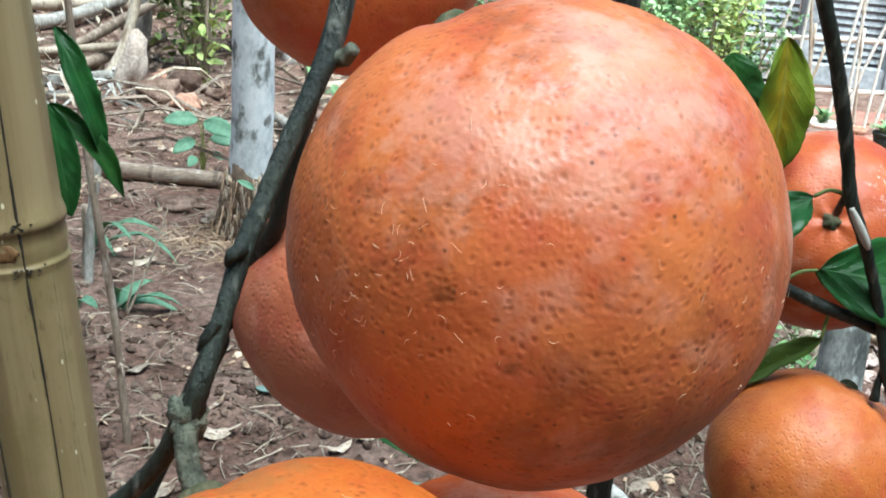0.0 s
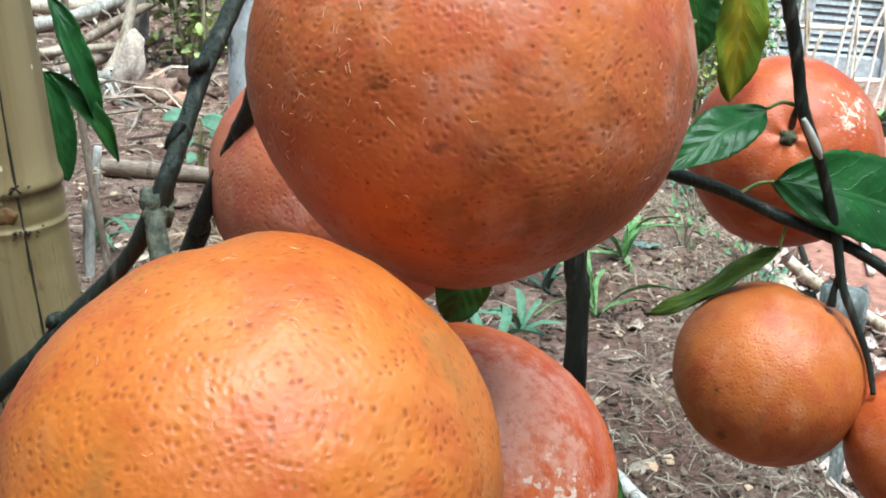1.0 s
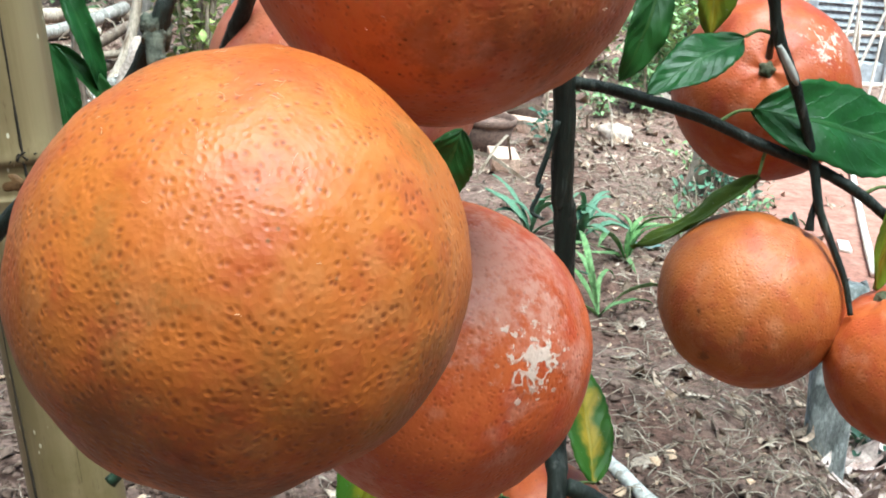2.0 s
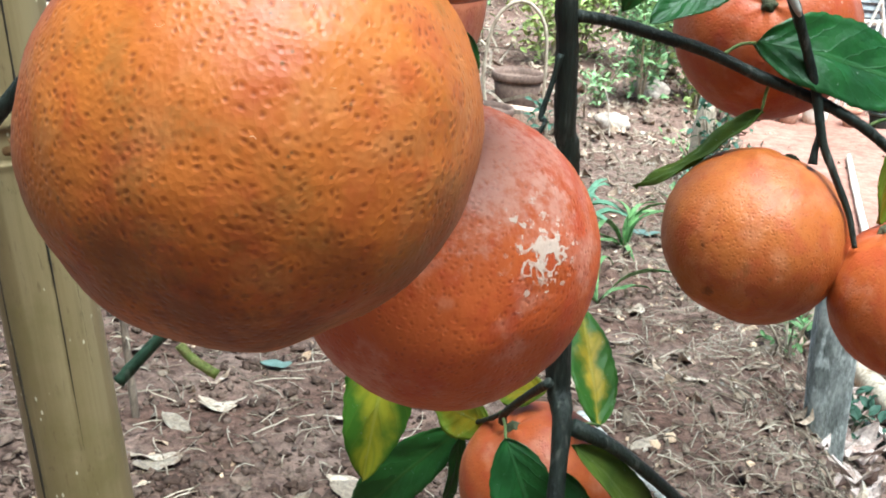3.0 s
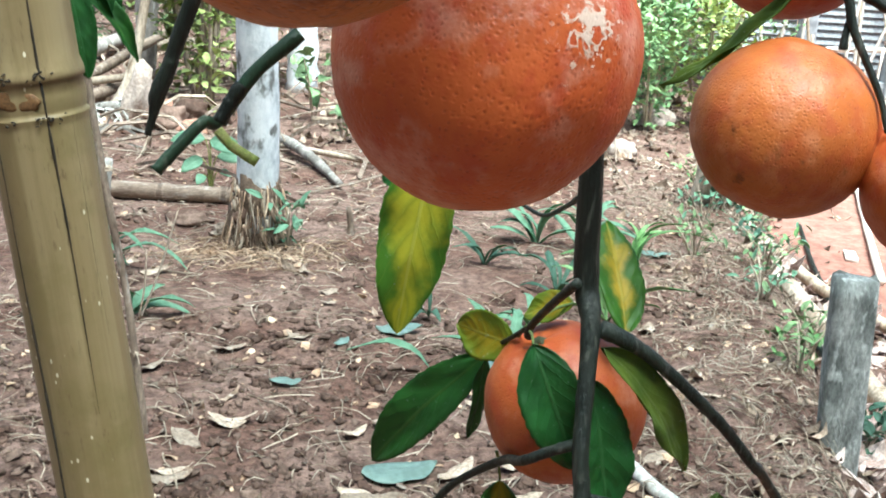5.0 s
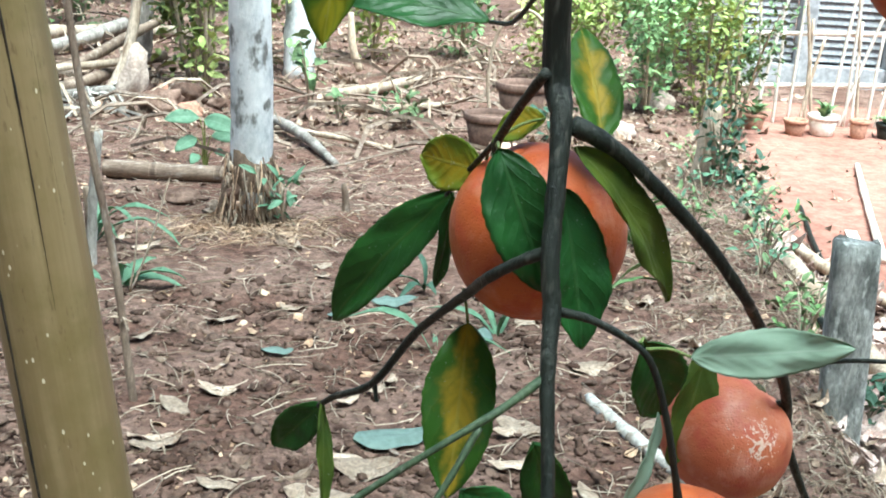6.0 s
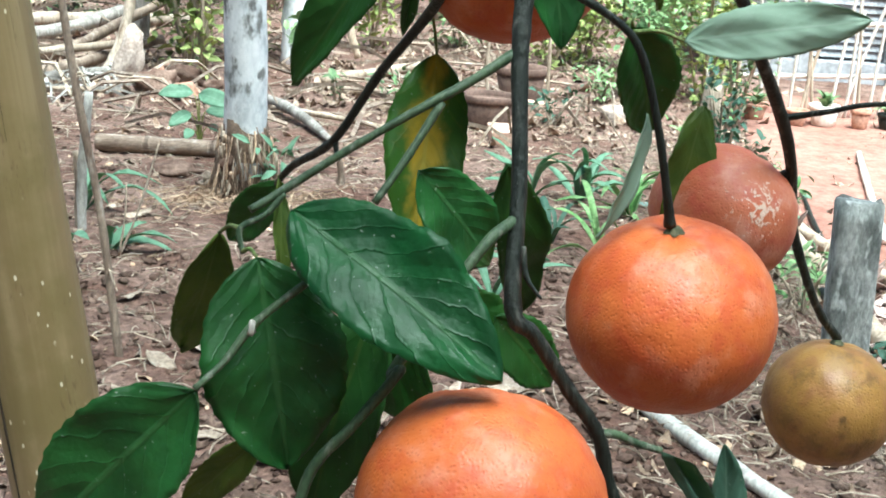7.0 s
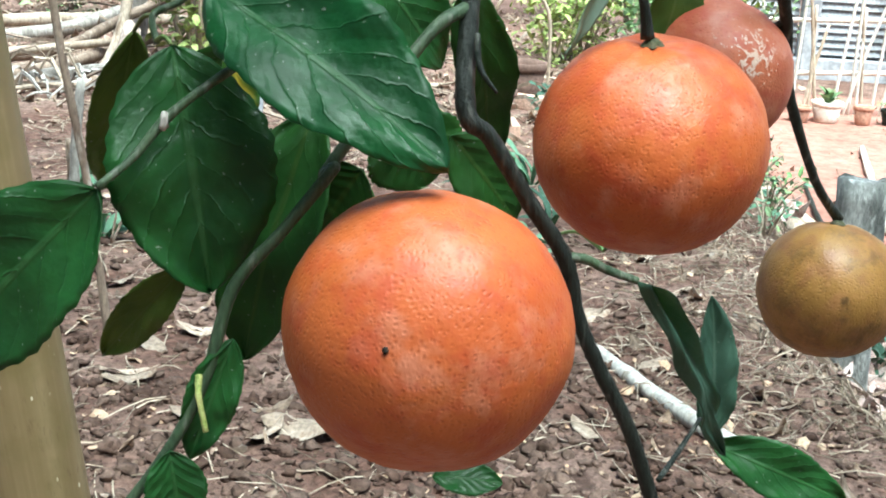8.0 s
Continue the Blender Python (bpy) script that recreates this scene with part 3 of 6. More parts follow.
tube("twig", [(0.1724, 0.4180, 0.8005, 0.0014), (0.1858, 0.4100, 0.8051, 0.0011), (0.2040, 0.4000, 0.8108, 0.0010), (0.2500, 0.4000, 0.8100, 0.0009)], bark, tree)
tube("twig", [(0.1813, 0.4310, 0.7772, 0.0016), (0.1783, 0.4360, 0.7737, 0.0019)], bark, tree)
tube("twig", [(0.0581, 0.3430, 0.9288, 0.0019), (0.0511, 0.3600, 0.9140, 0.0017), (0.0450, 0.3780, 0.8979, 0.0017), (0.0447, 0.3830, 0.8916, 0.0020)], bark, tree)
tube("twig", [(0.0455, 0.3770, 0.8995, 0.0012), (0.0399, 0.3900, 0.8891, 0.0011), (0.0331, 0.4100, 0.8760, 0.0010), (0.0266, 0.4250, 0.8640, 0.0008)], bark, tree)
tube("twig", [(0.0576, 0.3520, 0.9600, 0.0014), (0.0541, 0.3700, 0.9511, 0.0010), (0.0482, 0.4000, 0.9390, 0.0009), (0.0404, 0.4300, 0.9356, 0.0008)], bark, tree)
tube("branch", [(0.0625, 0.3260, 0.8715, 0.0024), (0.0530, 0.3300, 0.8659, 0.0021), (0.0427, 0.3400, 0.8560, 0.0020), (0.0370, 0.3750, 0.8382, 0.0020), (0.0176, 0.4050, 0.8100, 0.0018), (0.0000, 0.4180, 0.7810, 0.0018), (-0.0177, 0.4350, 0.7662, 0.0016), (-0.0265, 0.4500, 0.7545, 0.0013)], bark, tree)
tube("spur", [(0.0004, 0.4180, 0.7815, 0.0012), (0.0015, 0.4160, 0.7756, 0.0010), (0.0024, 0.4150, 0.7736, 0.0008)], bark, tree)
tube("branch", [(0.0677, 0.3210, 0.8518, 0.0017), (0.0788, 0.3220, 0.8491, 0.0014), (0.0943, 0.3240, 0.8405, 0.0013), (0.1018, 0.3250, 0.8314, 0.0013), (0.1089, 0.3260, 0.8106, 0.0013), (0.1143, 0.3270, 0.7889, 0.0014), (0.1166, 0.3280, 0.7782, 0.0020)], bark, tree)
tube("branch", [(0.0628, 0.3100, 0.8320, 0.0017), (0.0497, 0.3030, 0.8235, 0.0015), (0.0363, 0.2980, 0.8159, 0.0013), (0.0164, 0.2930, 0.8035, 0.0012), (-0.0016, 0.2880, 0.7914, 0.0012), (-0.0094, 0.2830, 0.7869, 0.0011)], young_bark, tree)
tube("twig", [(0.0422, 0.3000, 0.8176, 0.0013), (0.0337, 0.2920, 0.8032, 0.0012), (0.0252, 0.2850, 0.7906, 0.0011)], young_bark, tree)
tube("twig", [(-0.0007, 0.2880, 0.7910, 0.0010), (-0.0054, 0.2850, 0.7852, 0.0009), (-0.0122, 0.2830, 0.7812, 0.0009), (-0.0109, 0.2810, 0.7744, 0.0008)], young_bark, tree)
tube("branch", [(0.0650, 0.2900, 0.7868, 0.0018), (0.0557, 0.2800, 0.7801, 0.0016), (0.0342, 0.2660, 0.7492, 0.0016), (0.0355, 0.2620, 0.7496, 0.0015), (0.0240, 0.2600, 0.7341, 0.0015), (0.0124, 0.2590, 0.7192, 0.0016), (0.0055, 0.2550, 0.6942, 0.0015), (-0.0102, 0.2500, 0.6665, 0.0014), (-0.0600, 0.2400, 0.6000, 0.0019)], young_bark, tree)
tube("cut_stub", [(0.0053, 0.2540, 0.6983, 0.0009), (0.0061, 0.2500, 0.6949, 0.0008), (0.0085, 0.2470, 0.6868, 0.0007)], green_stalk, tree, "short yellow-green cut stub")
tube("twig", [(0.0109, 0.2800, 0.7704, 0.0012), (0.0115, 0.2750, 0.7720, 0.0012), (0.0015, 0.2700, 0.7646, 0.0011), (-0.0060, 0.2670, 0.7578, 0.0013), (-0.0122, 0.2620, 0.7495, 0.0010), (-0.0191, 0.2560, 0.7433, 0.0010)], young_bark, tree, "thin green twig with a whitish joint")
tube("twig", [(0.0950, 0.2840, 0.7252, 0.0014), (0.1004, 0.2860, 0.7241, 0.0013), (0.1061, 0.2880, 0.7211, 0.0012), (0.1146, 0.2900, 0.7180, 0.0010)], young_bark, tree)
tube("twig", [(0.1261, 0.2900, 0.6604, 0.0008), (0.1328, 0.3000, 0.6647, 0.0008), (0.1403, 0.3100, 0.6713, 0.0006)], bark, tree)
tube("thorn", [(0.0679, 0.2830, 0.7812, 0.0007), (0.0691, 0.2800, 0.7733, 0.0008), (0.0736, 0.2780, 0.7676, 0.0004)], bark, tree)
leaf((0.1024, 0.3720, 1.1295), (0.1048, 0.3720, 1.0813), 0.0185, leaf_yellow, (0.2000, -1.0000, 0.3000), 0.30, 0.05)
leaf((0.1095, 0.3380, 1.0868), (0.0760, 0.3180, 1.0697), 0.0165, leaf_green, (-0.3000, -0.9000, 0.7000), 0.15, 0.10, (0.1181, 0.3380, 1.0886))
leaf((0.1175, 0.3450, 1.0611), (0.1892, 0.3700, 1.0418), 0.0330, leaf_green, (0.1000, -0.9000, 0.6000), 0.20, 0.12, (0.1059, 0.3430, 1.0562))
leaf((0.1231, 0.3450, 1.0379), (0.0859, 0.3720, 0.9996), 0.0130, leaf_olive, (0.1500, -0.6000, 1.2000), 0.30, -0.12, (0.1243, 0.3450, 1.0470))
leaf((0.0795, 0.3350, 1.1059), (0.0682, 0.3250, 1.0709), 0.0150, leaf_dark, (0.4000, -1.0000, 0.4000), 0.30, 0.20, (0.0830, 0.3420, 1.1120))
leaf((0.0893, 0.3900, 1.1200), (0.0958, 0.3900, 1.0941), 0.0200, leaf_dark, (0.2000, -1.0000, 0.6000), 0.20, 0.10)
leaf((0.0160, 0.2000, 1.0790), (0.0104, 0.2000, 1.0605), 0.0120, leaf_dark, (0.1000, -1.0000, 0.6000), 0.30, 0.10)
leaf((0.1700, 0.3400, 1.0382), (0.1693, 0.3400, 1.0005), 0.0160, leaf_yellow, (0.6000, -1.0000, 0.4000), 0.20, 0.10, (0.1600, 0.3420, 1.0350))
leaf((-0.2450, 0.7000, 1.0040), (-0.2305, 0.7000, 0.9332), 0.0230, leaf_green, (0.5000, -1.0000, 0.4000), 0.35, 0.15)
leaf((-0.2495, 0.7200, 1.0000), (-0.2024, 0.7200, 0.9440), 0.0150, leaf_dark, (0.6000, -0.8000, 0.7000), 0.50, 0.35)
leaf((-0.2470, 0.7200, 1.0480), (-0.2150, 0.7200, 0.9660), 0.0170, leaf_green, (0.7000, -1.0000, 0.5000), 0.45, 0.25)
leaf((0.0038, 0.2350, 1.0025), (-0.0043, 0.2240, 0.9491), 0.0200, leaf_mottled, (-0.1500, -1.0000, 0.4000), 0.25, 0.10)
leaf((0.0404, 0.4300, 0.9356), (-0.0221, 0.4400, 0.9414), 0.0240, leaf_green, (0.0000, -0.8000, 0.9000), 0.20, 0.10)
leaf((0.0226, 0.3000, 0.9821), (0.0371, 0.3000, 0.9730), 0.0080, leaf_dark, (0.0000, -0.5000, 1.1000), 0.40, 0.10)
leaf((0.0819, 0.3600, 0.9040), (0.0748, 0.4000, 0.9393), 0.0210, leaf_rust, (0.3000, -1.0000, 0.4000), 0.30, 0.12, (0.0687, 0.3420, 0.9106))
leaf((0.0406, 0.4000, 0.8807), (0.0156, 0.4200, 0.8819), 0.0230, leaf_yellow, (0.0500, -1.0000, 0.1000), 0.15, 0.10, (0.0435, 0.3790, 0.8975))
leaf((0.0627, 0.3900, 0.9048), (0.0434, 0.4000, 0.8947), 0.0150, leaf_yellow, (0.1000, -0.8000, 0.9000), 0.20, 0.05, (0.0455, 0.3780, 0.8992))
leaf((0.0285, 0.4250, 0.8654), (-0.0232, 0.4500, 0.7963), 0.0260, leaf_dark, (-0.2000, -1.0000, 0.8000), 0.20, 0.15)
leaf((0.0442, 0.3500, 0.9007), (0.0651, 0.3470, 0.8489), 0.0260, leaf_green, (-0.1500, -1.0000, 0.6500), 0.20, 0.12, (0.0445, 0.3750, 0.8965))
leaf((0.0672, 0.3490, 0.8884), (0.0789, 0.3450, 0.8296), 0.0250, leaf_green, (0.3500, -1.0000, 0.4000), 0.20, 0.10, (0.0650, 0.3400, 0.9045))
leaf((0.0701, 0.3400, 0.9048), (0.1121, 0.3680, 0.8419), 0.0190, leaf_olive, (0.3000, -0.8000, 0.9000), 0.30, 0.20)
leaf((0.0295, 0.4200, 0.8659), (0.0247, 0.4300, 0.8209), 0.0090, leaf_green, (0.7000, -1.0000, 0.4000), 0.40, 0.10)
leaf((0.0384, 0.3940, 0.8195), (0.0339, 0.3700, 0.7537), 0.0300, leaf_rust, (0.1000, -1.0000, 0.4500), 0.20, 0.10, (0.0357, 0.3910, 0.8347))
leaf((0.0988, 0.3300, 0.8398), (0.1106, 0.3500, 0.8035), 0.0240, leaf_dark, (0.2000, -1.0000, 0.5000), 0.25, 0.10, (0.0962, 0.3250, 0.8407))
leaf((0.1139, 0.3250, 0.8368), (0.1660, 0.3150, 0.8470), 0.0168, leaf_pale, (0.0000, -1.0000, 0.3000), 0.06, 0.05, (0.0983, 0.3250, 0.8386))
leaf((0.1435, 0.4300, 0.8015), (0.1310, 0.4200, 0.7491), 0.0200, leaf_olive, (0.4000, -1.0000, 0.4000), 0.25, 0.10)
leaf((0.1064, 0.3300, 0.8131), (0.0942, 0.3300, 0.7718), 0.0050, leaf_pale, (0.7000, -0.6000, 0.8000), 0.60, 0.15)
leaf((-0.0249, 0.4530, 0.7542), (-0.0498, 0.4740, 0.7219), 0.0190, leaf_dark, (0.3000, -1.0000, 0.6000), 0.20, 0.10)
leaf((-0.0247, 0.4450, 0.7593), (-0.0214, 0.4300, 0.7070), 0.0080, leaf_olive, (0.8000, -1.0000, 0.4000), 0.40, 0.10)
leaf((-0.0208, 0.2970, 0.7756), (-0.0393, 0.3270, 0.7265), 0.0170, leaf_olive, (0.5000, -1.0000, 0.4000), 0.30, 0.12, (-0.0122, 0.2830, 0.7812))
leaf((-0.0065, 0.2780, 0.7747), (0.0046, 0.2720, 0.7137), 0.0410, leaf_green, (0.2000, -1.0000, 0.5500), 0.15, 0.15, (-0.0110, 0.2810, 0.7752))
leaf((0.0032, 0.2760, 0.7893), (0.0629, 0.2480, 0.7543), 0.0330, leaf_glossy, (-0.2500, -0.8500, 0.9000), 0.28, 0.15)
leaf((0.0374, 0.2900, 0.7996), (0.0598, 0.3000, 0.7701), 0.0220, leaf_green, (0.2000, -1.0000, 0.6000), 0.20, 0.10)
leaf((0.0649, 0.3450, 0.7907), (0.0772, 0.3800, 0.7279), 0.0210, leaf_dark, (0.3000, -1.0000, 0.4500), 0.20, 0.10)
leaf((-0.0191, 0.2560, 0.7428), (-0.0640, 0.2600, 0.6930), 0.0360, leaf_green, (0.0500, -1.0000, 0.3500), 0.12, 0.10)
leaf((0.0267, 0.3000, 0.7578), (0.0092, 0.2940, 0.6872), 0.0310, leaf_dark, (-0.3000, -1.0000, 0.4000), 0.25, 0.15)
leaf((-0.0058, 0.2900, 0.7149), (-0.0327, 0.3030, 0.6828), 0.0130, leaf_olive, (0.4000, -1.0000, 0.5000), 0.30, 0.10)
leaf((0.0630, 0.3100, 0.7505), (0.0832, 0.3200, 0.7242), 0.0200, leaf_dark, (0.1000, -1.0000, 0.6000), 0.20, 0.10)
leaf((0.0393, 0.3000, 0.7417), (0.0265, 0.3100, 0.7193), 0.0300, leaf_dark, (0.1000, -1.0000, 0.6000), 0.20, 0.10)
leaf((0.0470, 0.3150, 0.7550), (0.0573, 0.3200, 0.7335), 0.0300, leaf_dark, (0.1000, -1.0000, 0.6000), 0.20, 0.10)
leaf((0.0032, 0.3000, 0.7714), (0.0087, 0.3000, 0.7499), 0.0090, leaf_rust, (0.5000, -1.0000, 0.4000), 0.40, 0.10)
leaf((0.1146, 0.2900, 0.7180), (0.1505, 0.3350, 0.6498), 0.0095, leaf_bluegreen, (0.5000, -1.0000, 0.5000), 0.35, 0.10)
leaf((0.1500, 0.3350, 0.6542), (0.1453, 0.3350, 0.7009), 0.0150, leaf_bluegreen, (0.2000, -1.0000, 0.4000), 0.30, 0.10)
leaf((0.1509, 0.3350, 0.6523), (0.1979, 0.3400, 0.6321), 0.0180, leaf_green, (0.1000, -1.0000, 0.5000), 0.25, 0.10)
leaf((0.0127, 0.2580, 0.7068), (0.0027, 0.2550, 0.6752), 0.0130, leaf_green, (0.3000, -1.0000, 0.5000), 0.30, 0.10)
leaf((-0.0010, 0.2500, 0.6796), (0.0016, 0.2500, 0.6599), 0.0150, leaf_green, (0.3000, -1.0000, 0.5000), 0.30, 0.10)
leaf((0.0629, 0.3300, 0.6378), (0.0853, 0.3300, 0.6368), 0.0120, leaf_green, (0.0000, -0.8000, 0.9000), 0.20, 0.10)
lump = blob_mesh("joint", peeled, (0.0010, 0.0009, 0.0022), 0.5, 2, 2)
lump.transform(Matrix.Translation((-0.0056, 0.2655, 0.7583)))
part("joint", lump, tree, "whitish swollen joint")


# ---- the fruit ----
peel_red = peel("peel_red", (0.520, 0.146, 0.038), (0.370, 0.058, 0.015), (0.580, 0.310, 0.230), (0.110, 0.032, 0.010), None, 0.02, 0.48, 0.34, 0.50,
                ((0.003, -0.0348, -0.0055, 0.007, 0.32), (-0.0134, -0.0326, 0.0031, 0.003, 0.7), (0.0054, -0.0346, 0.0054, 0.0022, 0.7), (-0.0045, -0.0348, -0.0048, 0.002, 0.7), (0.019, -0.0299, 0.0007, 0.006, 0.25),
                 # two pale pink patches: sky sheen painted on the upper peel
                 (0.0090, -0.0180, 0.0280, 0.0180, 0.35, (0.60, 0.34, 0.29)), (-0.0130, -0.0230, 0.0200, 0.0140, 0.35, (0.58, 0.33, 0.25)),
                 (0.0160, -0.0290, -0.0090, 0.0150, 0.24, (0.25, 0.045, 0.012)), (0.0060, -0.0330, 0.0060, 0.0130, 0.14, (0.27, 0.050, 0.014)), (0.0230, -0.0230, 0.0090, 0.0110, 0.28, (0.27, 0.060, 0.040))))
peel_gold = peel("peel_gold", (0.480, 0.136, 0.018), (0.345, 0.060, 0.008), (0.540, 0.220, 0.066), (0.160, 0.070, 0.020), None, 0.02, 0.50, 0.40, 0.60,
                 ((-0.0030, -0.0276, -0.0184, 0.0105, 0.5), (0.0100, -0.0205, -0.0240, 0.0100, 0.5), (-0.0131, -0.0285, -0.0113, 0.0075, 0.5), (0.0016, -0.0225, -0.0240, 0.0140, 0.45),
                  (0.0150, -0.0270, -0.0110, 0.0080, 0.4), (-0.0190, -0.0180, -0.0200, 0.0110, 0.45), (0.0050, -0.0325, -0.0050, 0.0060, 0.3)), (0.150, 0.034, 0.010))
peel_plain = peel("peel_plain", (0.510, 0.122, 0.026), (0.390, 0.058, 0.012), (0.600, 0.250, 0.150), (0.150, 0.050, 0.020), None, 0.02, 0.66)
peel_spotted = peel("peel_spotted", (0.470, 0.134, 0.026), (0.350, 0.066, 0.012), (0.540, 0.210, 0.095), (0.100, 0.050, 0.015), None, 0.02, 0.56, 0.40, 0.4,
                    ((-0.0245, -0.0245, 0.0019, 0.0026, 0.8), (-0.0206, -0.0237, -0.0148, 0.004, 0.75), (-0.0016, -0.0342, -0.0058, 0.0016, 0.7)))
peel_brown = peel("peel_brown", (0.300, 0.160, 0.036), (0.200, 0.100, 0.022), (0.400, 0.190, 0.070), (0.050, 0.030, 0.015), None, 0.02, 0.52, 0.3, 0.3,
                  ((-0.0176, -0.0137, 0.0176, 0.007, 0.5), (-0.0022, -0.028, 0.0043, 0.0025, 0.7), (-0.0124, -0.0231, -0.0108, 0.008, 0.5), (0.0116, -0.0023, 0.0258, 0.008, 0.4), (-0.0219, -0.0181, -0.001, 0.007, 0.45), (0.0055, -0.0256, -0.011, 0.009, 0.4)), (0.100, 0.060, 0.020))
peel_scar = peel("peel_scar", (0.560, 0.116, 0.024), (0.420, 0.050, 0.010), (0.700, 0.370, 0.270), (0.180, 0.070, 0.030), (0.0196, -0.0256, 0.0110), 0.0066, 0.66, 0.40, 0.4,
                 # pink sheen painted on the top, then a small pale patch near the scar
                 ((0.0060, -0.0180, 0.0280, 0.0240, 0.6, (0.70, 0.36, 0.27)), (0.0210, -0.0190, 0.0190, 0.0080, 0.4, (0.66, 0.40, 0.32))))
peel_scar_far = peel("peel_scar_far", (0.520, 0.165, 0.080), (0.400, 0.075, 0.030), (0.640, 0.330, 0.250), (0.180, 0.080, 0.040), (0.008, -0.026, 0.010), 0.0080, 0.66)
peel_scar_high = peel("peel_scar_high", (0.480, 0.108, 0.026), (0.380, 0.052, 0.016), (0.620, 0.300, 0.220), (0.180, 0.080, 0.040), (0.016, -0.024, 0.022), 0.0070, 0.64)


def mandarin(at, radius, flat, mat, label, up=(0, 0, 1), seed=0, lump=0.012, neck=0.0, calyx=True):
    """A mandarin: an uneven flattened ball with a dimple at the stalk, and its calyx."""
    bm = bmesh.new()
    bmesh.ops.create_uvsphere(bm, u_segments=88, v_segments=56, radius=1.0)
    axis = Vector(up).normalized()
    turn = axis.to_track_quat("Z", "Y").to_matrix()
    for v in bm.verts:
        d = v.co.normalized()
        a = math.atan2(d.y, d.x)
        r = 1 + lump * 2 * noise.noise(d * 1.3 + Vector((seed, seed * 2, 0))) + lump * noise.noise(d * 3.1 + Vector((0, seed, seed)))
        r += 0.0045 * noise.noise(d * 9 + Vector((seed, 0, 0))) + 0.0022 * noise.noise(d * 24)
        top = math.exp(-((1 - d.z) / 0.035))
        low = math.exp(-((1 + d.z) / 0.03))
        r += -0.075 * top - 0.035 * low + 0.012 * math.cos(a * 5 + seed) * math.exp(-((1 - d.z) / 0.2)) + neck * math.exp(-((1 - d.z) / 0.22))
        p = d * r
        p.z *= flat
        v.co = turn @ (p * radius)
    me = bpy.data.meshes.new("mandarin")
    bm.to_mesh(me)
    bm.free()
    me.materials.append(mat)
    me.shade_smooth()
    ob = thing("mandarin", at, label, "mandarin", "mandarins on the tree", "", me)
    if calyx:
        verts, faces = [], []
        rings = ((0.0, 0.0010), (0.0013, 0.0011), (0.0022, 0.0005), (0.0031, -0.0008))
        for k in range(30):
            a = 2 * math.pi * k / 30
            for r, z in rings:
                star = 1 + (0.17 * math.cos(5 * a) if r > 0.002 else 0)
                verts.append(Vector((r * star * math.cos(a), r * star * math.sin(a), z)))
        for k in range(30):
            for i in range(3):
                faces.append((k * 4 + i, k * 4 + i + 1, (k + 1) % 30 * 4 + i + 1, (k + 1) % 30 * 4 + i))
        cm = mesh_from("calyx", [turn @ (v + Vector((0, 0, radius * flat * (0.925 + neck) + 0.0012))) for v in verts], faces, calyx_mat)
        c = new("calyx", cm)
        c.parent = ob
    return ob


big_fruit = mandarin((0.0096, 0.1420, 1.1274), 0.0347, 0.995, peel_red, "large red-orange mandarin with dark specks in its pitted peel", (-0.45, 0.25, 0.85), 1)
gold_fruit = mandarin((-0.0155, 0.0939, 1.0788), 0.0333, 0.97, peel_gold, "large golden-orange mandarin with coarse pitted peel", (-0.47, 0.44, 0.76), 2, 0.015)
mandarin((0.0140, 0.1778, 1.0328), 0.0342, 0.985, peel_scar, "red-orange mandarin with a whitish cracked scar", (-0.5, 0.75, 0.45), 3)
mandarin((-0.0149, 0.2410, 1.0795), 0.0355, 0.945, peel_scar_far, "pinkish-orange mandarin half hidden behind others", (-0.3, 0.6, 0.75), 4)
mandarin((0.1281, 0.3481, 0.9907), 0.0340, 0.955, peel_spotted, "orange mandarin with a few dark spots", (0.35, 0.2, 0.9), 5)
mandarin((0.1829, 0.3287, 0.9775), 0.0304, 0.95, peel_plain, "orange mandarin touching its neighbour", (-0.5, 0.1, 0.85), 6)
mandarin((0.1324, 0.3911, 1.0611), 0.0352, 0.957, peel_scar_high, "pinkish-orange mandarin with pale scars under a twig", (-0.24, -0.90, 0.36), 7)
mandarin((0.0632, 0.3908, 0.8596), 0.0348, 0.985, peel_plain, "orange mandarin behind green leaves and a stem", (-0.42, -0.2, 0.88), 8, 0.012, 0.03)
mandarin((0.1212, 0.3340, 0.7468), 0.0345, 0.94, peel_plain, "bright orange mandarin hanging by a dark stalk", (-0.1, -0.2, 0.97), 9)
mandarin((0.1580, 0.4378, 0.7568), 0.0304, 0.92, peel_scar_far, "pinkish-orange mandarin with a cream scar", (0.5, 0.1, 0.8), 10)
low_fruit = mandarin((0.0602, 0.2560, 0.7127), 0.0350, 0.965, peel_plain, "bright orange mandarin with one tiny dark dot", (0.0, 0.6, 0.8), 11, 0.014, 0.02, False)
mandarin((0.2189, 0.4546, 0.6696), 0.0284, 0.995, peel_brown, "small brownish-yellow mandarin with rusty peel", (0.05, 0.15, 1), 12)
mandarin((-0.0301, 0.2940, 1.1486), 0.0320, 0.95, peel_plain, "red-orange mandarin high behind a branch", (0, 0, 1), 13)

speck_me = blob_mesh("dark_speck", crack_mat, (0.0007, 0.0005, 0.0009), 0.3, 1, 2)
speck_me.transform(Matrix.Translation((0.0519, 0.2225, 0.7195)))
part("dark_speck", speck_me, low_fruit, "tiny black speck in the peel")


